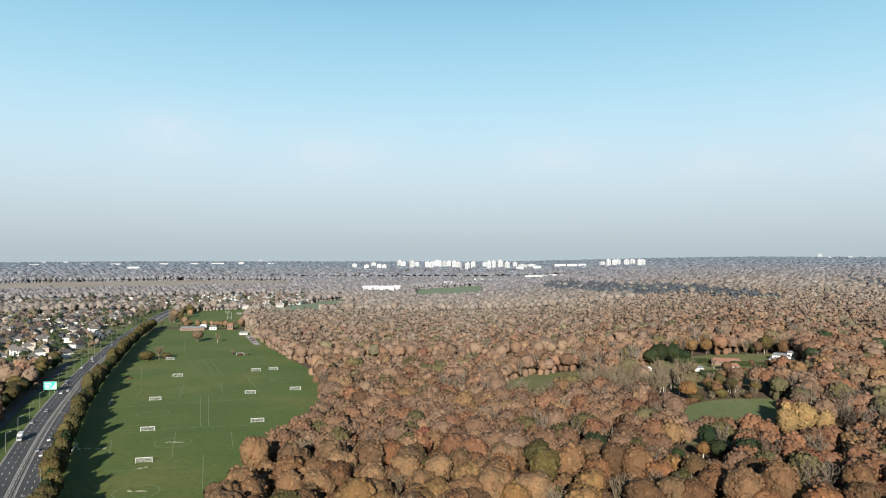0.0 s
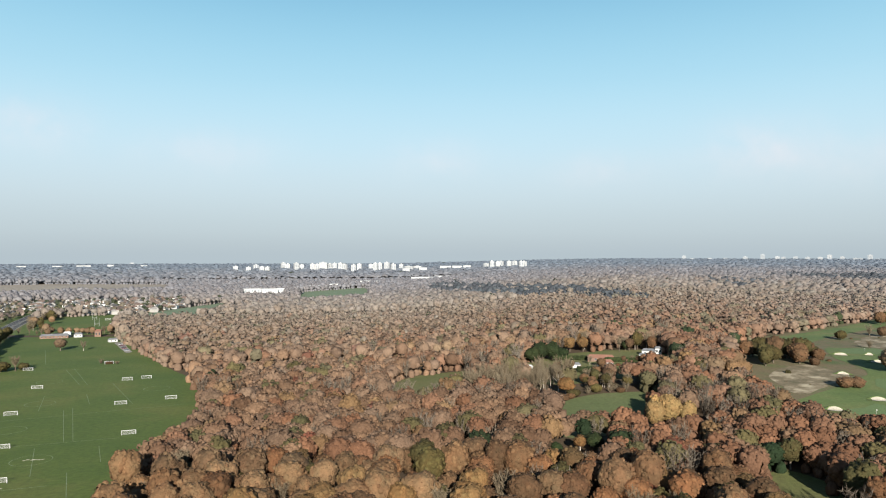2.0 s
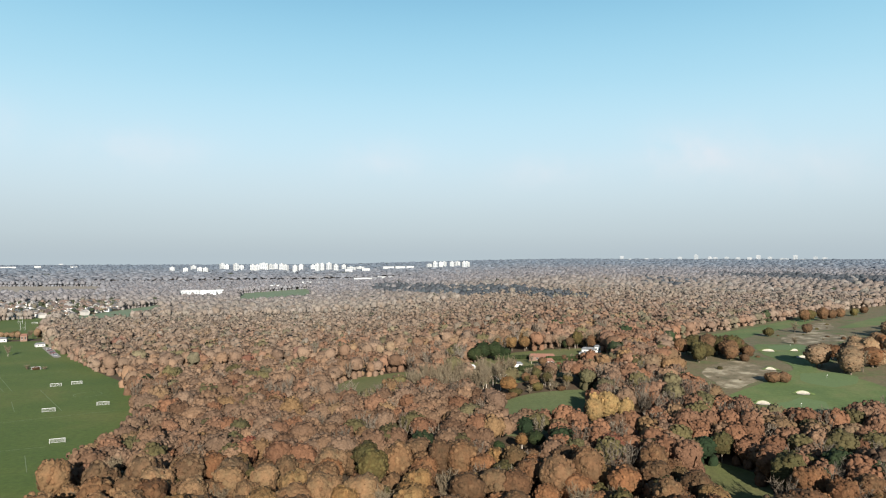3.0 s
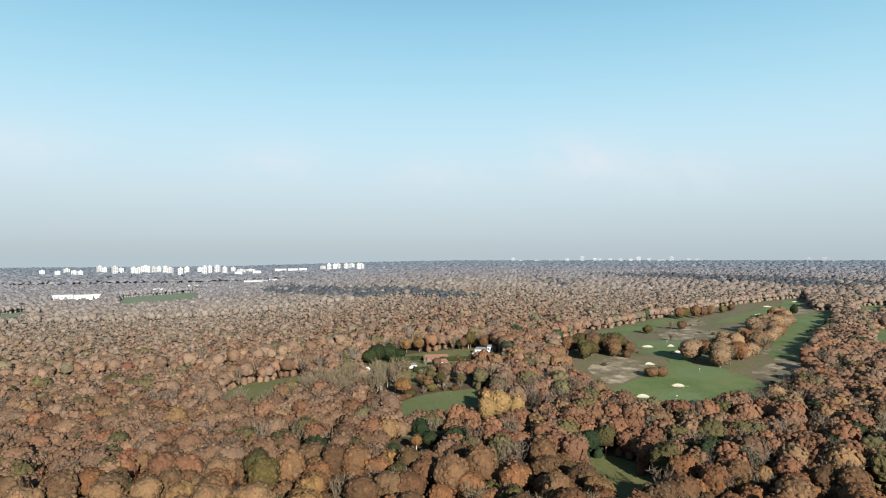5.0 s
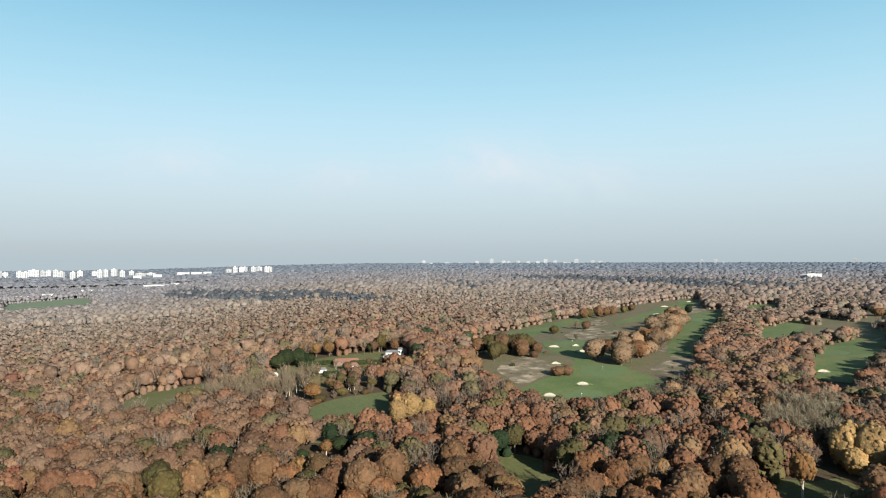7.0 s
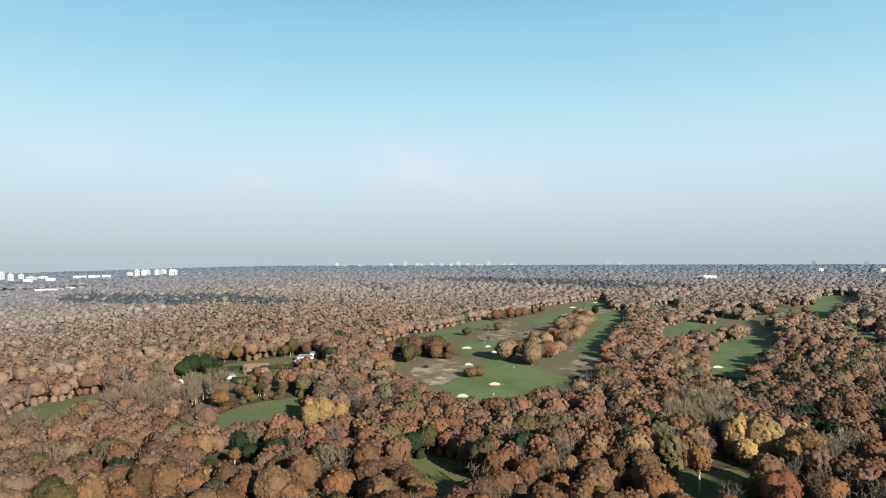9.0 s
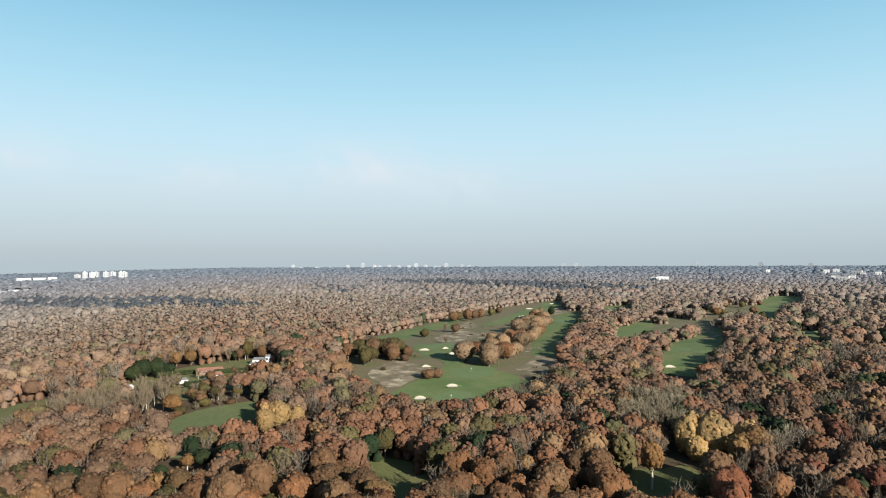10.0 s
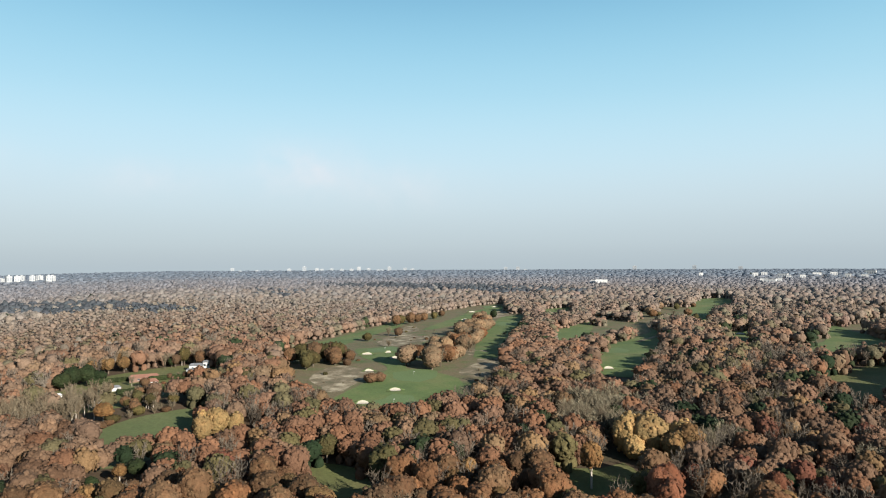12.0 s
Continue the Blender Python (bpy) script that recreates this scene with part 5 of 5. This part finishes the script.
def pitch_lines():
    """Chalked lines: straight runs by their ends, centre circles by their middles."""
    runs = [(-149, 386, -132, 337), (-118, 341, -101, 291), (-118, 386, -108, 356), (-167, 477, -139, 397), (-164, 484, -135, 399), (-197, 527, -182, 477), (-221, 508, -211, 476), (-225, 647, -188, 569), (-219, 650, -182, 568), (-165, 572, -129, 491), (-266, 612, -236, 541), (-170, 529, -157, 494), (-176, 368, -163, 338), (-155, 316, -119, 323), (-185, 387, -112, 401), (-208, 447, -95, 484), (-252, 637, -163, 657), (-292, 782, -253, 679)]
    for x0, y0, x1, y1 in runs:
        d = Vector((x1 - x0, y1 - y0))
        m = pose((x0 + x1) / 2, (y0 + y1) / 2, zz(x0, y0, 0.212), 0, 0, math.degrees(math.atan2(d.y, d.x)))
        part("chalk_line", box(-d.length / 2, d.length / 2, -0.13, 0.13, 0, 0.01), chalk, field).matrix_basis = m
    for cx, cy in ((-128, 289), (-142, 364), (-179, 428), (-190, 501), (-126, 544), (-215, 585)):
        bm = bmesh.new()
        a_ = [bm.verts.new((9.0 * math.cos(math.tau * i / 48), 9.0 * math.sin(math.tau * i / 48), 0)) for i in range(48)]
        b_ = [bm.verts.new((9.3 * math.cos(math.tau * i / 48), 9.3 * math.sin(math.tau * i / 48), 0)) for i in range(48)]
        for i in range(48):
            bm.faces.new((a_[i], b_[i], b_[(i + 1) % 48], a_[(i + 1) % 48]))
        part("centre_circle", bm, chalk, field).matrix_basis = pose(cx, cy, zz(cx, cy, 0.216))
    rr = random.Random(5)
    for cx, cy, n, sp in ((-128, 289, 6, 4.0), (-139, 321, 3, 2.0), (-142, 365, 7, 5.0), (-182, 352, 4, 3.0), (-173, 353, 4, 3.0)):
        for _ in range(n):
            px, py = cx + rr.uniform(-sp, sp), cy + rr.uniform(-1.5, 1.5)
            bm = bmesh.new()
            bm.faces.new([bm.verts.new((rr.uniform(0.5, 1.0) * 1.3 * math.cos(k), rr.uniform(0.5, 1.0) * 0.8 * math.sin(k), 0)) for k in np.linspace(0, math.tau, 9)[:-1]])
            part("worn_patch", bm, mud, field).matrix_basis = pose(px, py, zz(px, py, 0.222 + rr.uniform(0, 0.01)))


pitch_lines()


def pavilion(x_, y_, turn, L, D, Hh, roof_m, wall_m, label):
    ob = thing("pavilion", label, "building", at=pose(x_, y_, zz(x_, y_), 0, 0, turn))
    part("wall", box(-L / 2, L / 2, -D / 2, D / 2, -0.5, Hh, 0.05), wall_m, ob)
    bm = bmesh.new()
    e = 0.5
    lo = [bm.verts.new(p) for p in ((-L / 2 - e, -D / 2 - e, Hh), (L / 2 + e, -D / 2 - e, Hh), (L / 2 + e, D / 2 + e, Hh), (-L / 2 - e, D / 2 + e, Hh))]
    r = [bm.verts.new(p) for p in ((-L / 2 + D * 0.2, 0, Hh + D * 0.28), (L / 2 - D * 0.2, 0, Hh + D * 0.28))]
    for f in ((lo[0], lo[1], r[1], r[0]), (lo[2], lo[3], r[0], r[1]), (lo[1], lo[2], r[1]), (lo[3], lo[0], r[0]), tuple(lo[::-1])):
        bm.faces.new(f)
    part("roof", bm, roof_m, ob)
    n = max(2, int(L / 4))
    for k in range(n):
        cx = -L / 2 + L * (k + 0.5) / n
        for sy in (-1, 1):
            w = part("window", box(cx - 0.7, cx + 0.7, sy * D / 2 - 0.06, sy * D / 2 + 0.06, Hh * 0.38, Hh * 0.75, 0.02), glass, ob)
            part("sill", box(cx - 0.85, cx + 0.85, sy * D / 2 - 0.12, sy * D / 2 + 0.12, Hh * 0.38 - 0.12, Hh * 0.38 - 0.01), white_wall, w)
    return ob


def rugby_posts(x_, y_, turn):
    ob = thing("rugby_posts", "tall white rugby posts on the far sports ground", "rugby posts", "rugby posts", at=pose(x_, y_, zz(x_, y_, 0.22), 0, 0, turn))
    for sx in (-2.8, 2.8):
        part("post", tube(bmesh.new(), (sx, 0, 0), (sx, 0, 11), 0.14, 0.10, 8), white_metal, ob)
    part("crossbar", tube(bmesh.new(), (-2.8, 0, 3), (2.8, 0, 3), 0.1, 0.1, 8), white_metal, ob)


rugby_posts(-318, 1030, 10)
rugby_posts(-352, 1130, 10)

pavilion(-322, 890, 12, 30, 8, 3.2, slate, brick, "long low brick pavilion with a grey roof")
pavilion(-298, 898, 10, 9, 7, 3.6, slate, white_wall, "small white pavilion beside the pitch")
pavilion(-312, 902, 10, 8, 6, 5.0, white_metal, white_wall, "white-roofed changing hut behind the pavilion")
pavilion(-276, 899, 8, 7, 7, 7.0, red_tile, brick, "small brick tower house among trees")
pavilion(-243, 842, 30, 9, 6, 3.0, slate, white_wall, "white clubhouse at the edge of the wood")
pavilion(-232, 868, 30, 9, 7, 5.0, slate, brick, "brick lodge under the trees")
drape("car_park", [(-238, 832), (-230, 834), (-212, 785), (-198, 750), (-203, 746), (-218, 780)], shoulder, 0.3, "pale gravel car park at the wood's edge", "car park", 8, 1.0)
for k, (x_, y_) in enumerate([(-205, 758), (-209, 768), (-213, 778), (-217, 788), (-221, 798), (-226, 812)]):
    copy_thing(saloon if k % 2 else van, pose(x_, y_, zz(x_, y_, 0.31), 0, 0, 20 + 3 * k))
pavilion(-366, 566, 8, 26, 13, 4.0, slate, brick, "brick sports hall with a grey roof on a lawn")


# ---- nursery garden in the wood ----
pavilion(208, 509, -18, 20, 7, 2.8, red_tile, brick, "long red-roofed garden building")
pavilion(203, 488, -14, 11, 7, 3.6, red_tile, white_wall, "cottage with a red tiled roof and white walls")
pavilion(182, 497, -10, 9, 5, 2.4, slate, white_wall, "small white garden shed")
pavilion(250, 514, -30, 10, 6, 4.2, slate, white_wall, "white rendered house with a slate roof in the wood")
pavilion(242, 508, -30, 5, 4, 2.6, slate, white_wall, "low white wing of the house in the wood")
pavilion(261, 520, -20, 5, 5, 4.6, slate, white_wall, "tall white gabled house among dark trees")
pavilion(150, 512, -10, 8, 5, 2.5, white_metal, white_wall, "pale greenhouse shed in the garden")


def hedge_block(x_, y_, turn, L, D, Hh):
    """A clipped evergreen hedge as leaf masses in a row."""
    rng_ = np.random.RandomState(int(abs(x_) + abs(y_)))
    V, F, n = [], [], 0
    for u in np.arange(-L / 2, L / 2, D * 0.45):
        for z in (Hh * 0.35, Hh * 0.75):
            v = ICO_V * rng_.uniform(0.8, 1.15, (12, 1)) * D * 0.55 @ rot_any(rng_) + np.array([u, rng_.uniform(-0.2, 0.2), z])
            V.append(v)
            F.append(ICO_F + n)
            n += 12
    ob = new("hedge", mesh_of("hedge", np.concatenate(V), np.concatenate(F), leaf_mat["green"]))
    ob.matrix_basis = pose(x_, y_, zz(x_, y_), 0, 0, turn)
    return tagged(ob, "dark green clipped garden hedge", "hedge", "garden hedges")


for x_, y_, t_, L in ((195, 520, -15, 40), (172, 505, 60, 24), (222, 498, -20, 26), (160, 490, -10, 30), (190, 478, -12, 22)):
    hedge_block(x_, y_, t_, L, 2.6, 3.0)


# ---- suburb ----
def house_model(seed, L, D, Hh, hip, label):
    ob = thing("house", label, "house", "suburban houses")
    part("wall", box(-L / 2, L / 2, -D / 2, D / 2, -0.6, Hh), render_wall, ob)
    bm = bmesh.new()
    e, rh = 0.45, D * 0.42
    lo = [bm.verts.new(p) for p in ((-L / 2 - e, -D / 2 - e, Hh), (L / 2 + e, -D / 2 - e, Hh), (L / 2 + e, D / 2 + e, Hh), (-L / 2 - e, D / 2 + e, Hh))]
    r = [bm.verts.new(p) for p in ((-L / 2 - e + hip, 0, Hh + rh), (L / 2 + e - hip, 0, Hh + rh))]
    for f in ((lo[0], lo[1], r[1], r[0]), (lo[2], lo[3], r[0], r[1]), (lo[1], lo[2], r[1]), (lo[3], lo[0], r[0]), tuple(lo[::-1])):
        bm.faces.new(f)
    part("roof", bm, roof_tile, ob)
    part("chimney", box(L * 0.2, L * 0.2 + 0.9, -0.4, 0.4, Hh + rh * 0.5, Hh + rh + 1.1), brick, ob)
    for cx in (-L * 0.27, L * 0.27):
        for z in ((1.0, 2.3), (3.6, 4.8)) if Hh > 4 else ((1.0, 2.2),):
            w = part("window", box(cx - 0.95, cx + 0.95, -D / 2 - 0.06, -D / 2 + 0.05, z[0], z[1]), glass, ob)
    part("door", box(-0.5, 0.5, -D / 2 - 0.05, -D / 2 + 0.05, 0, 2.05), slate, ob)
    return ob


houses = [
    house_model(1, 15, 8.5, 5.4, 4.0, "pale rendered semi-detached house with a hipped roof"),
    house_model(2, 11, 8.5, 5.4, 0.0, "pale house with a gabled tile roof"),
    house_model(3, 20, 8.0, 5.0, 3.0, "long pale terraced house with a tiled roof"),
    house_model(4, 13, 9, 3.0, 3.0, "low bungalow with a hipped tile roof"),
]
rr = random.Random(21)
plots = []
ux, uy = -0.30, 0.954
for v in np.arange(-24, 70):
    for u in np.arange(0, 110):
        du = u * 17 + rr.uniform(-2, 2)
        row = v // 2
        dv = row * 50 + (v % 2) * 22 + rr.uniform(-6, 6) + 14 * math.sin(du / 120.0)
        x_, y_ = -330 + ux * du - uy * dv, 520 + uy * du + ux * dv
        az = math.degrees(math.atan2(x_, y_))
        if az > -37.5 and bool(suburb(np.array([x_]), np.array([y_]))[0]) and (beside(x_, y_) < -33 or y_ > 1225):
            if any(bool(inside(pl, np.array([x_]), np.array([y_]))[0]) for pl in (FAR_PITCH, SPORTS_GREEN, FAR_MEADOW)) or rr.random() < 0.16:
                continue
            plots.append((math.hypot(x_, y_), x_, y_, math.degrees(math.atan2(uy, ux)) + (180 if v % 2 else 0) + rr.uniform(-24, 24) + 25 * math.sin(v * 1.7)))
plots.sort()
seen = set()
for d, x_, y_, turn in plots[:165]:
    k = rr.choice((0, 0, 1, 1, 2, 3))
    m = pose(x_, y_, zz(x_, y_), 0, 0, turn)
    if k in seen:
        copy_thing(houses[k], m)
    else:
        houses[k].matrix_basis = m
        seen.add(k)


def far_houses(name, spots, label):
    """Houses too far off to tell apart, joined: walls and roofs."""
    wall, roof = bmesh.new(), bmesh.new()
    ob = thing(name, label, "houses", "", "stuff")
    r2 = random.Random(8)
    for d, x_, y_, turn in spots:
        L, D, Hh = r2.uniform(10, 20), r2.uniform(7, 9), r2.choice((3.0, 5.2, 5.2, 5.6))
        m = pose(x_, y_, zz(x_, y_), 0, 0, turn)
        bmesh.ops.create_cube(wall, size=1.0, matrix=m @ Matrix.Translation((0, 0, Hh / 2)) @ Matrix.Diagonal((L, D, Hh, 1)))
        c = [roof.verts.new(m @ Vector(p)) for p in ((-L / 2 - 0.4, -D / 2 - 0.4, Hh), (L / 2 + 0.4, -D / 2 - 0.4, Hh), (L / 2 + 0.4, D / 2 + 0.4, Hh), (-L / 2 - 0.4, D / 2 + 0.4, Hh), (-L / 2 + 2.5, 0, Hh + 3.2), (L / 2 - 2.5, 0, Hh + 3.2))]
        for f in ((0, 1, 5, 4), (2, 3, 4, 5), (1, 2, 5), (3, 0, 4)):
            roof.faces.new([c[k] for k in f])
    part("walls", wall, far_plaster, ob)
    part("roofs", roof, far_roof, ob)


def island_mat(name, colours):
    m, n, l, b = node_mat(name)
    g = n.new("ShaderNodeNewGeometry")
    r = ramp_node(n, [(i / (len(colours) - 1), c) for i, c in enumerate(colours)])
    r.color_ramp.interpolation = "CONSTANT"
    l.new(g.outputs["Random Per Island"], r.inputs[0])
    l.new(r.outputs[0], b.inputs["Base Color"])
    b.inputs["Roughness"].default_value = 0.9
    return m


far_roof = island_mat("far_roof_tiles", ((0.085, 0.062, 0.052), (0.11, 0.076, 0.062), (0.09, 0.084, 0.081), (0.19, 0.18, 0.172), (0.11, 0.104, 0.10)))
far_plaster = island_mat("far_plaster", ((0.30, 0.29, 0.275), (0.48, 0.47, 0.455), (0.20, 0.16, 0.135), (0.56, 0.555, 0.545), (0.36, 0.35, 0.335)))
far_houses("distant_suburb", plots[165:], "distant pale suburban houses with mixed tile roofs")

# garden trees of the suburb
rng = np.random.RandomState(31)
n = 3000
r_, a_ = np.sqrt(rng.uniform(600 ** 2, 1720 ** 2, n)), np.radians(rng.uniform(-37, -6, n))
x, y = r_ * np.sin(a_), r_ * np.cos(a_)
ok = (suburb(x, y) | ((y > 640) & (beside(x, y) < -17) & (y < 1250))) & ((beside(x, y) < -17) | (y > 1225)) & ~inside(FAR_PITCH, x, y) & ~inside(FAR_MEADOW, x, y) & ~inside(SPORTS_GREEN, x, y)
hx = np.array([(p[1], p[2]) for p in plots])
ok &= np.array([np.min((hx[:, 0] - u) ** 2 + (hx[:, 1] - v) ** 2) > 64 for u, v in zip(x, y)])
x, y = x[ok], y[ok]
k = rng.choice([NAMES.index(s) for s in ("brown", "olive", "green", "bare", "pine", "green", "green", "olive")], len(x))
far_wood("garden_trees", x, y, k, rng, far_p, far_b, "mixed bare and evergreen garden trees among the houses", (0.42, 0.8), 0.35)
drape("suburb_ground", [(-312, 560), (-345, 690), (-385, 830), (-425, 970), (-470, 1160), (-300, 1240), (-330, 1600), (-560, 1640), (-1050, 1400), (-1020, 1250), (-470, 590)], rough_grass, 0.12, "gardens and streets between the houses", "ground", 40)


# ---- distance: tower blocks, low halls, the village ----
def tower_model(name, L, D, Hh, mat_w, label, group):
    ob = thing(name, label, "tower block", group)
    part("wall", box(-L / 2, L / 2, -D / 2, D / 2, -25, Hh), mat_w, ob)
    part("roof_house", box(-L * 0.16, L * 0.16, -D * 0.25, D * 0.25, Hh, Hh + 3.2), mat_w, ob)
    n = max(2, int(L / 7))
    for i in range(n):
        cx = -L / 2 + L * (i + 0.5) / n
        part("window_column", box(cx - L / n * 0.26, cx + L / n * 0.26, -D / 2 - 0.3, -D / 2 + 0.2, 3, Hh - 1.5), far_glass, ob, "column of windows")
    for z in np.arange(4, Hh - 1, 11.0):
        part("floor_band", box(-L / 2 - 0.35, L / 2 + 0.35, -D / 2 - 0.6, -D / 2 + 0.3, z, z + 1.5), mat_w, ob)
    return ob


far_glass = surface("pale_window_wall", (0.16, 0.18, 0.20), (0.21, 0.23, 0.25), 0.3, 2.0, 0.4, 0.0)
t_a = tower_model("tower_block", 17, 15, 33, tower_wall, "pale concrete tower block beyond the woods", "tower blocks")
t_b = tower_model("slab_block", 34, 10, 30, tower_wall, "pale concrete slab block of flats beyond the woods", "tower blocks")
t_c = tower_model("city_tower", 24, 20, 40, far_wall, "grey city tower on the horizon", "city towers")
placed = set()


def put(model, m):
    if model.name in placed:
        copy_thing(model, m)
    else:
        placed.add(model.name)
        model.matrix_basis = m


def stand(model, az, r, top, turn=None, tall=33.0):
    x_, y_ = r * math.sin(radians(az)), r * math.cos(radians(az))
    s = (EYE_Z + top / 1224 * r - zz(x_, y_)) / tall
    put(model, pose(x_, y_, zz(x_, y_), 0, 0, -az if turn is None else turn) @ Matrix.Diagonal((1, 1, s, 1)))


rr = random.Random(4)
for px, top, model in ((628, -19, 0), (649, -18, 0), (661, -17, 0), (672, -19, 0), (681, -18, 0), (707, -13, 0), (715, -13, 0), (729, -13, 0), (738, -14, 0), (757, -14, 0), (764, -13, 0), (775, -15, 1), (786, -14, 0), (795, -13, 0), (805, -12, 0), (812, -16, 0), (828, -16, 0), (838, -14, 0), (858, -14, 0), (866, -13, 0), (874, -13, 0), (886, -13, 0), (897, -13, 0), (912, -14, 0), (925, -23, 1), (940, -24, 1), (1066, -16, 0), (1076, -11, 0), (1087, -12, 0), (1094, -9, 0), (1109, -8, 0), (1119, -9, 0), (1131, -8, 0), (1137, -9, 0)):
    az = math.degrees(math.atan((px - 784) / 1224))
    stand((t_a, t_b)[model], az, 2880 + rr.uniform(-140, 120), top + rr.uniform(-1.5, 2.5), -az + rr.uniform(-35, 35), 33.0 if model == 0 else 30.0)
for az in (28.6, 29.2, 30.5, 31.6, 33.0, 34.2, 35.2, 35.6, 36.4, 37.2, 38.0, 38.6, 39.4, 40.2, 40.5, 41.1, 41.6, 42.4, 43.0, 50.7, 51.7, 52.3, 61.0, 65.5, 68.8, -33, -31.5, -30, -28.6, -17, -14.8, -8.5, -6.0):
    stand(t_c, az, 4550 + rr.uniform(-150, 200), -3.0 + rr.uniform(-3.0, 6.0) if az > 0 else -15 + rr.uniform(0, 3), None, 40.0)


def hall(x_, y_, turn, L, D, Hh, mat_w, label):
    ob = thing("low_building", label, "building", "low buildings", at=pose(x_, y_, zz(x_, y_), 0, 0, turn))
    part("wall", box(-L / 2, L / 2, -D / 2, D / 2, -4, Hh), mat_w, ob)
    part("roof", box(-L / 2 - 0.5, L / 2 + 0.5, -D / 2 - 0.5, D / 2 + 0.5, Hh, Hh + 0.7), tower_wall, ob)
    for k in range(int(L / 8)):
        cx = -L / 2 + 8 * (k + 0.5)
        part("window", box(cx - 1.4, cx + 1.4, -D / 2 - 0.1, -D / 2 + 0.1, Hh * 0.45, Hh * 0.8), far_glass, ob)


def hall_at(px, py, t_yaw, horizon, r, L, D, Hh, label, mat_w=tower_wall):
    az = math.degrees(math.atan((px - 784) / 1224)) - t_yaw
    hall(r * math.sin(radians(az)), r * math.cos(radians(az)), -az + rr.uniform(-12, 12), L, D, Hh, mat_w, label)


for px, r, L, Hh in ((655, 1790, 42, 9), (680, 1800, 50, 8), (705, 1830, 24, 7), (735, 1880, 26, 8), (752, 1900, 22, 9), (770, 1920, 30, 7), (790, 1960, 40, 9), (805, 1975, 18, 8), (845, 2080, 40, 10), (870, 2090, 28, 8), (940, 2150, 40, 12), (960, 2160, 34, 10), (985, 2190, 50, 10)):
    hall_at(px, 0, 0, 0, r, L, 14, Hh + 4, "long low white building beyond the wood")
for px, r, L, Hh in ((992, 2860, 44, 19), (1012, 2870, 40, 18), (1030, 2880, 30, 18), (950, 2700, 30, 20), (920, 2650, 26, 20), (236, 2900, 40, 17), (345, 3700, 40, 15), (385, 3700, 60, 17), (427, 3650, 26, 20), (205, 3800, 40, 15), (150, 3800, 40, 15), (60, 3750, 40, 15), (290, 3800, 40, 15), (480, 3750, 30, 15)):
    hall_at(px, 0, 0, 0, r, L, 16, Hh, "long white building on the far rise")
for px, r, L, Hh in ((1050, 1900, 12, 18), (1060, 1880, 16, 20), (1070, 1895, 13, 19), (1240, 2900, 14, 19), (1350, 2080, 18, 19), (1362, 2060, 30, 18), (1378, 2070, 14, 20), (1336, 2900, 20, 19), (1352, 2950, 22, 20), (1385, 2800, 34, 18), (1445, 3000, 30, 18), (1475, 3050, 24, 19), (1540, 3300, 40, 21), (1530, 2700, 20, 18), (1395, 2500, 14, 18), (1420, 2600, 18, 18), (1500, 2800, 18, 18)):
    hall_at(px, 0, -45.53, 0, r, L, 12, Hh + 2, "white village building between the trees", village_white)
vill = []
rng = np.random.RandomState(77)
for k in range(420):
    az, r = rng.uniform(66, 81), rng.uniform(1950, 3300)
    vill.append((r, r * math.sin(radians(az)), r * math.cos(radians(az)), rng.uniform(0, 180)))
for k in range(60):
    az, r = rng.uniform(56, 64), rng.uniform(1350, 2000)
    vill.append((r, r * math.sin(radians(az)), r * math.cos(radians(az)), rng.uniform(0, 180)))
far_houses("village", vill, "pale village houses on the wooded rise")
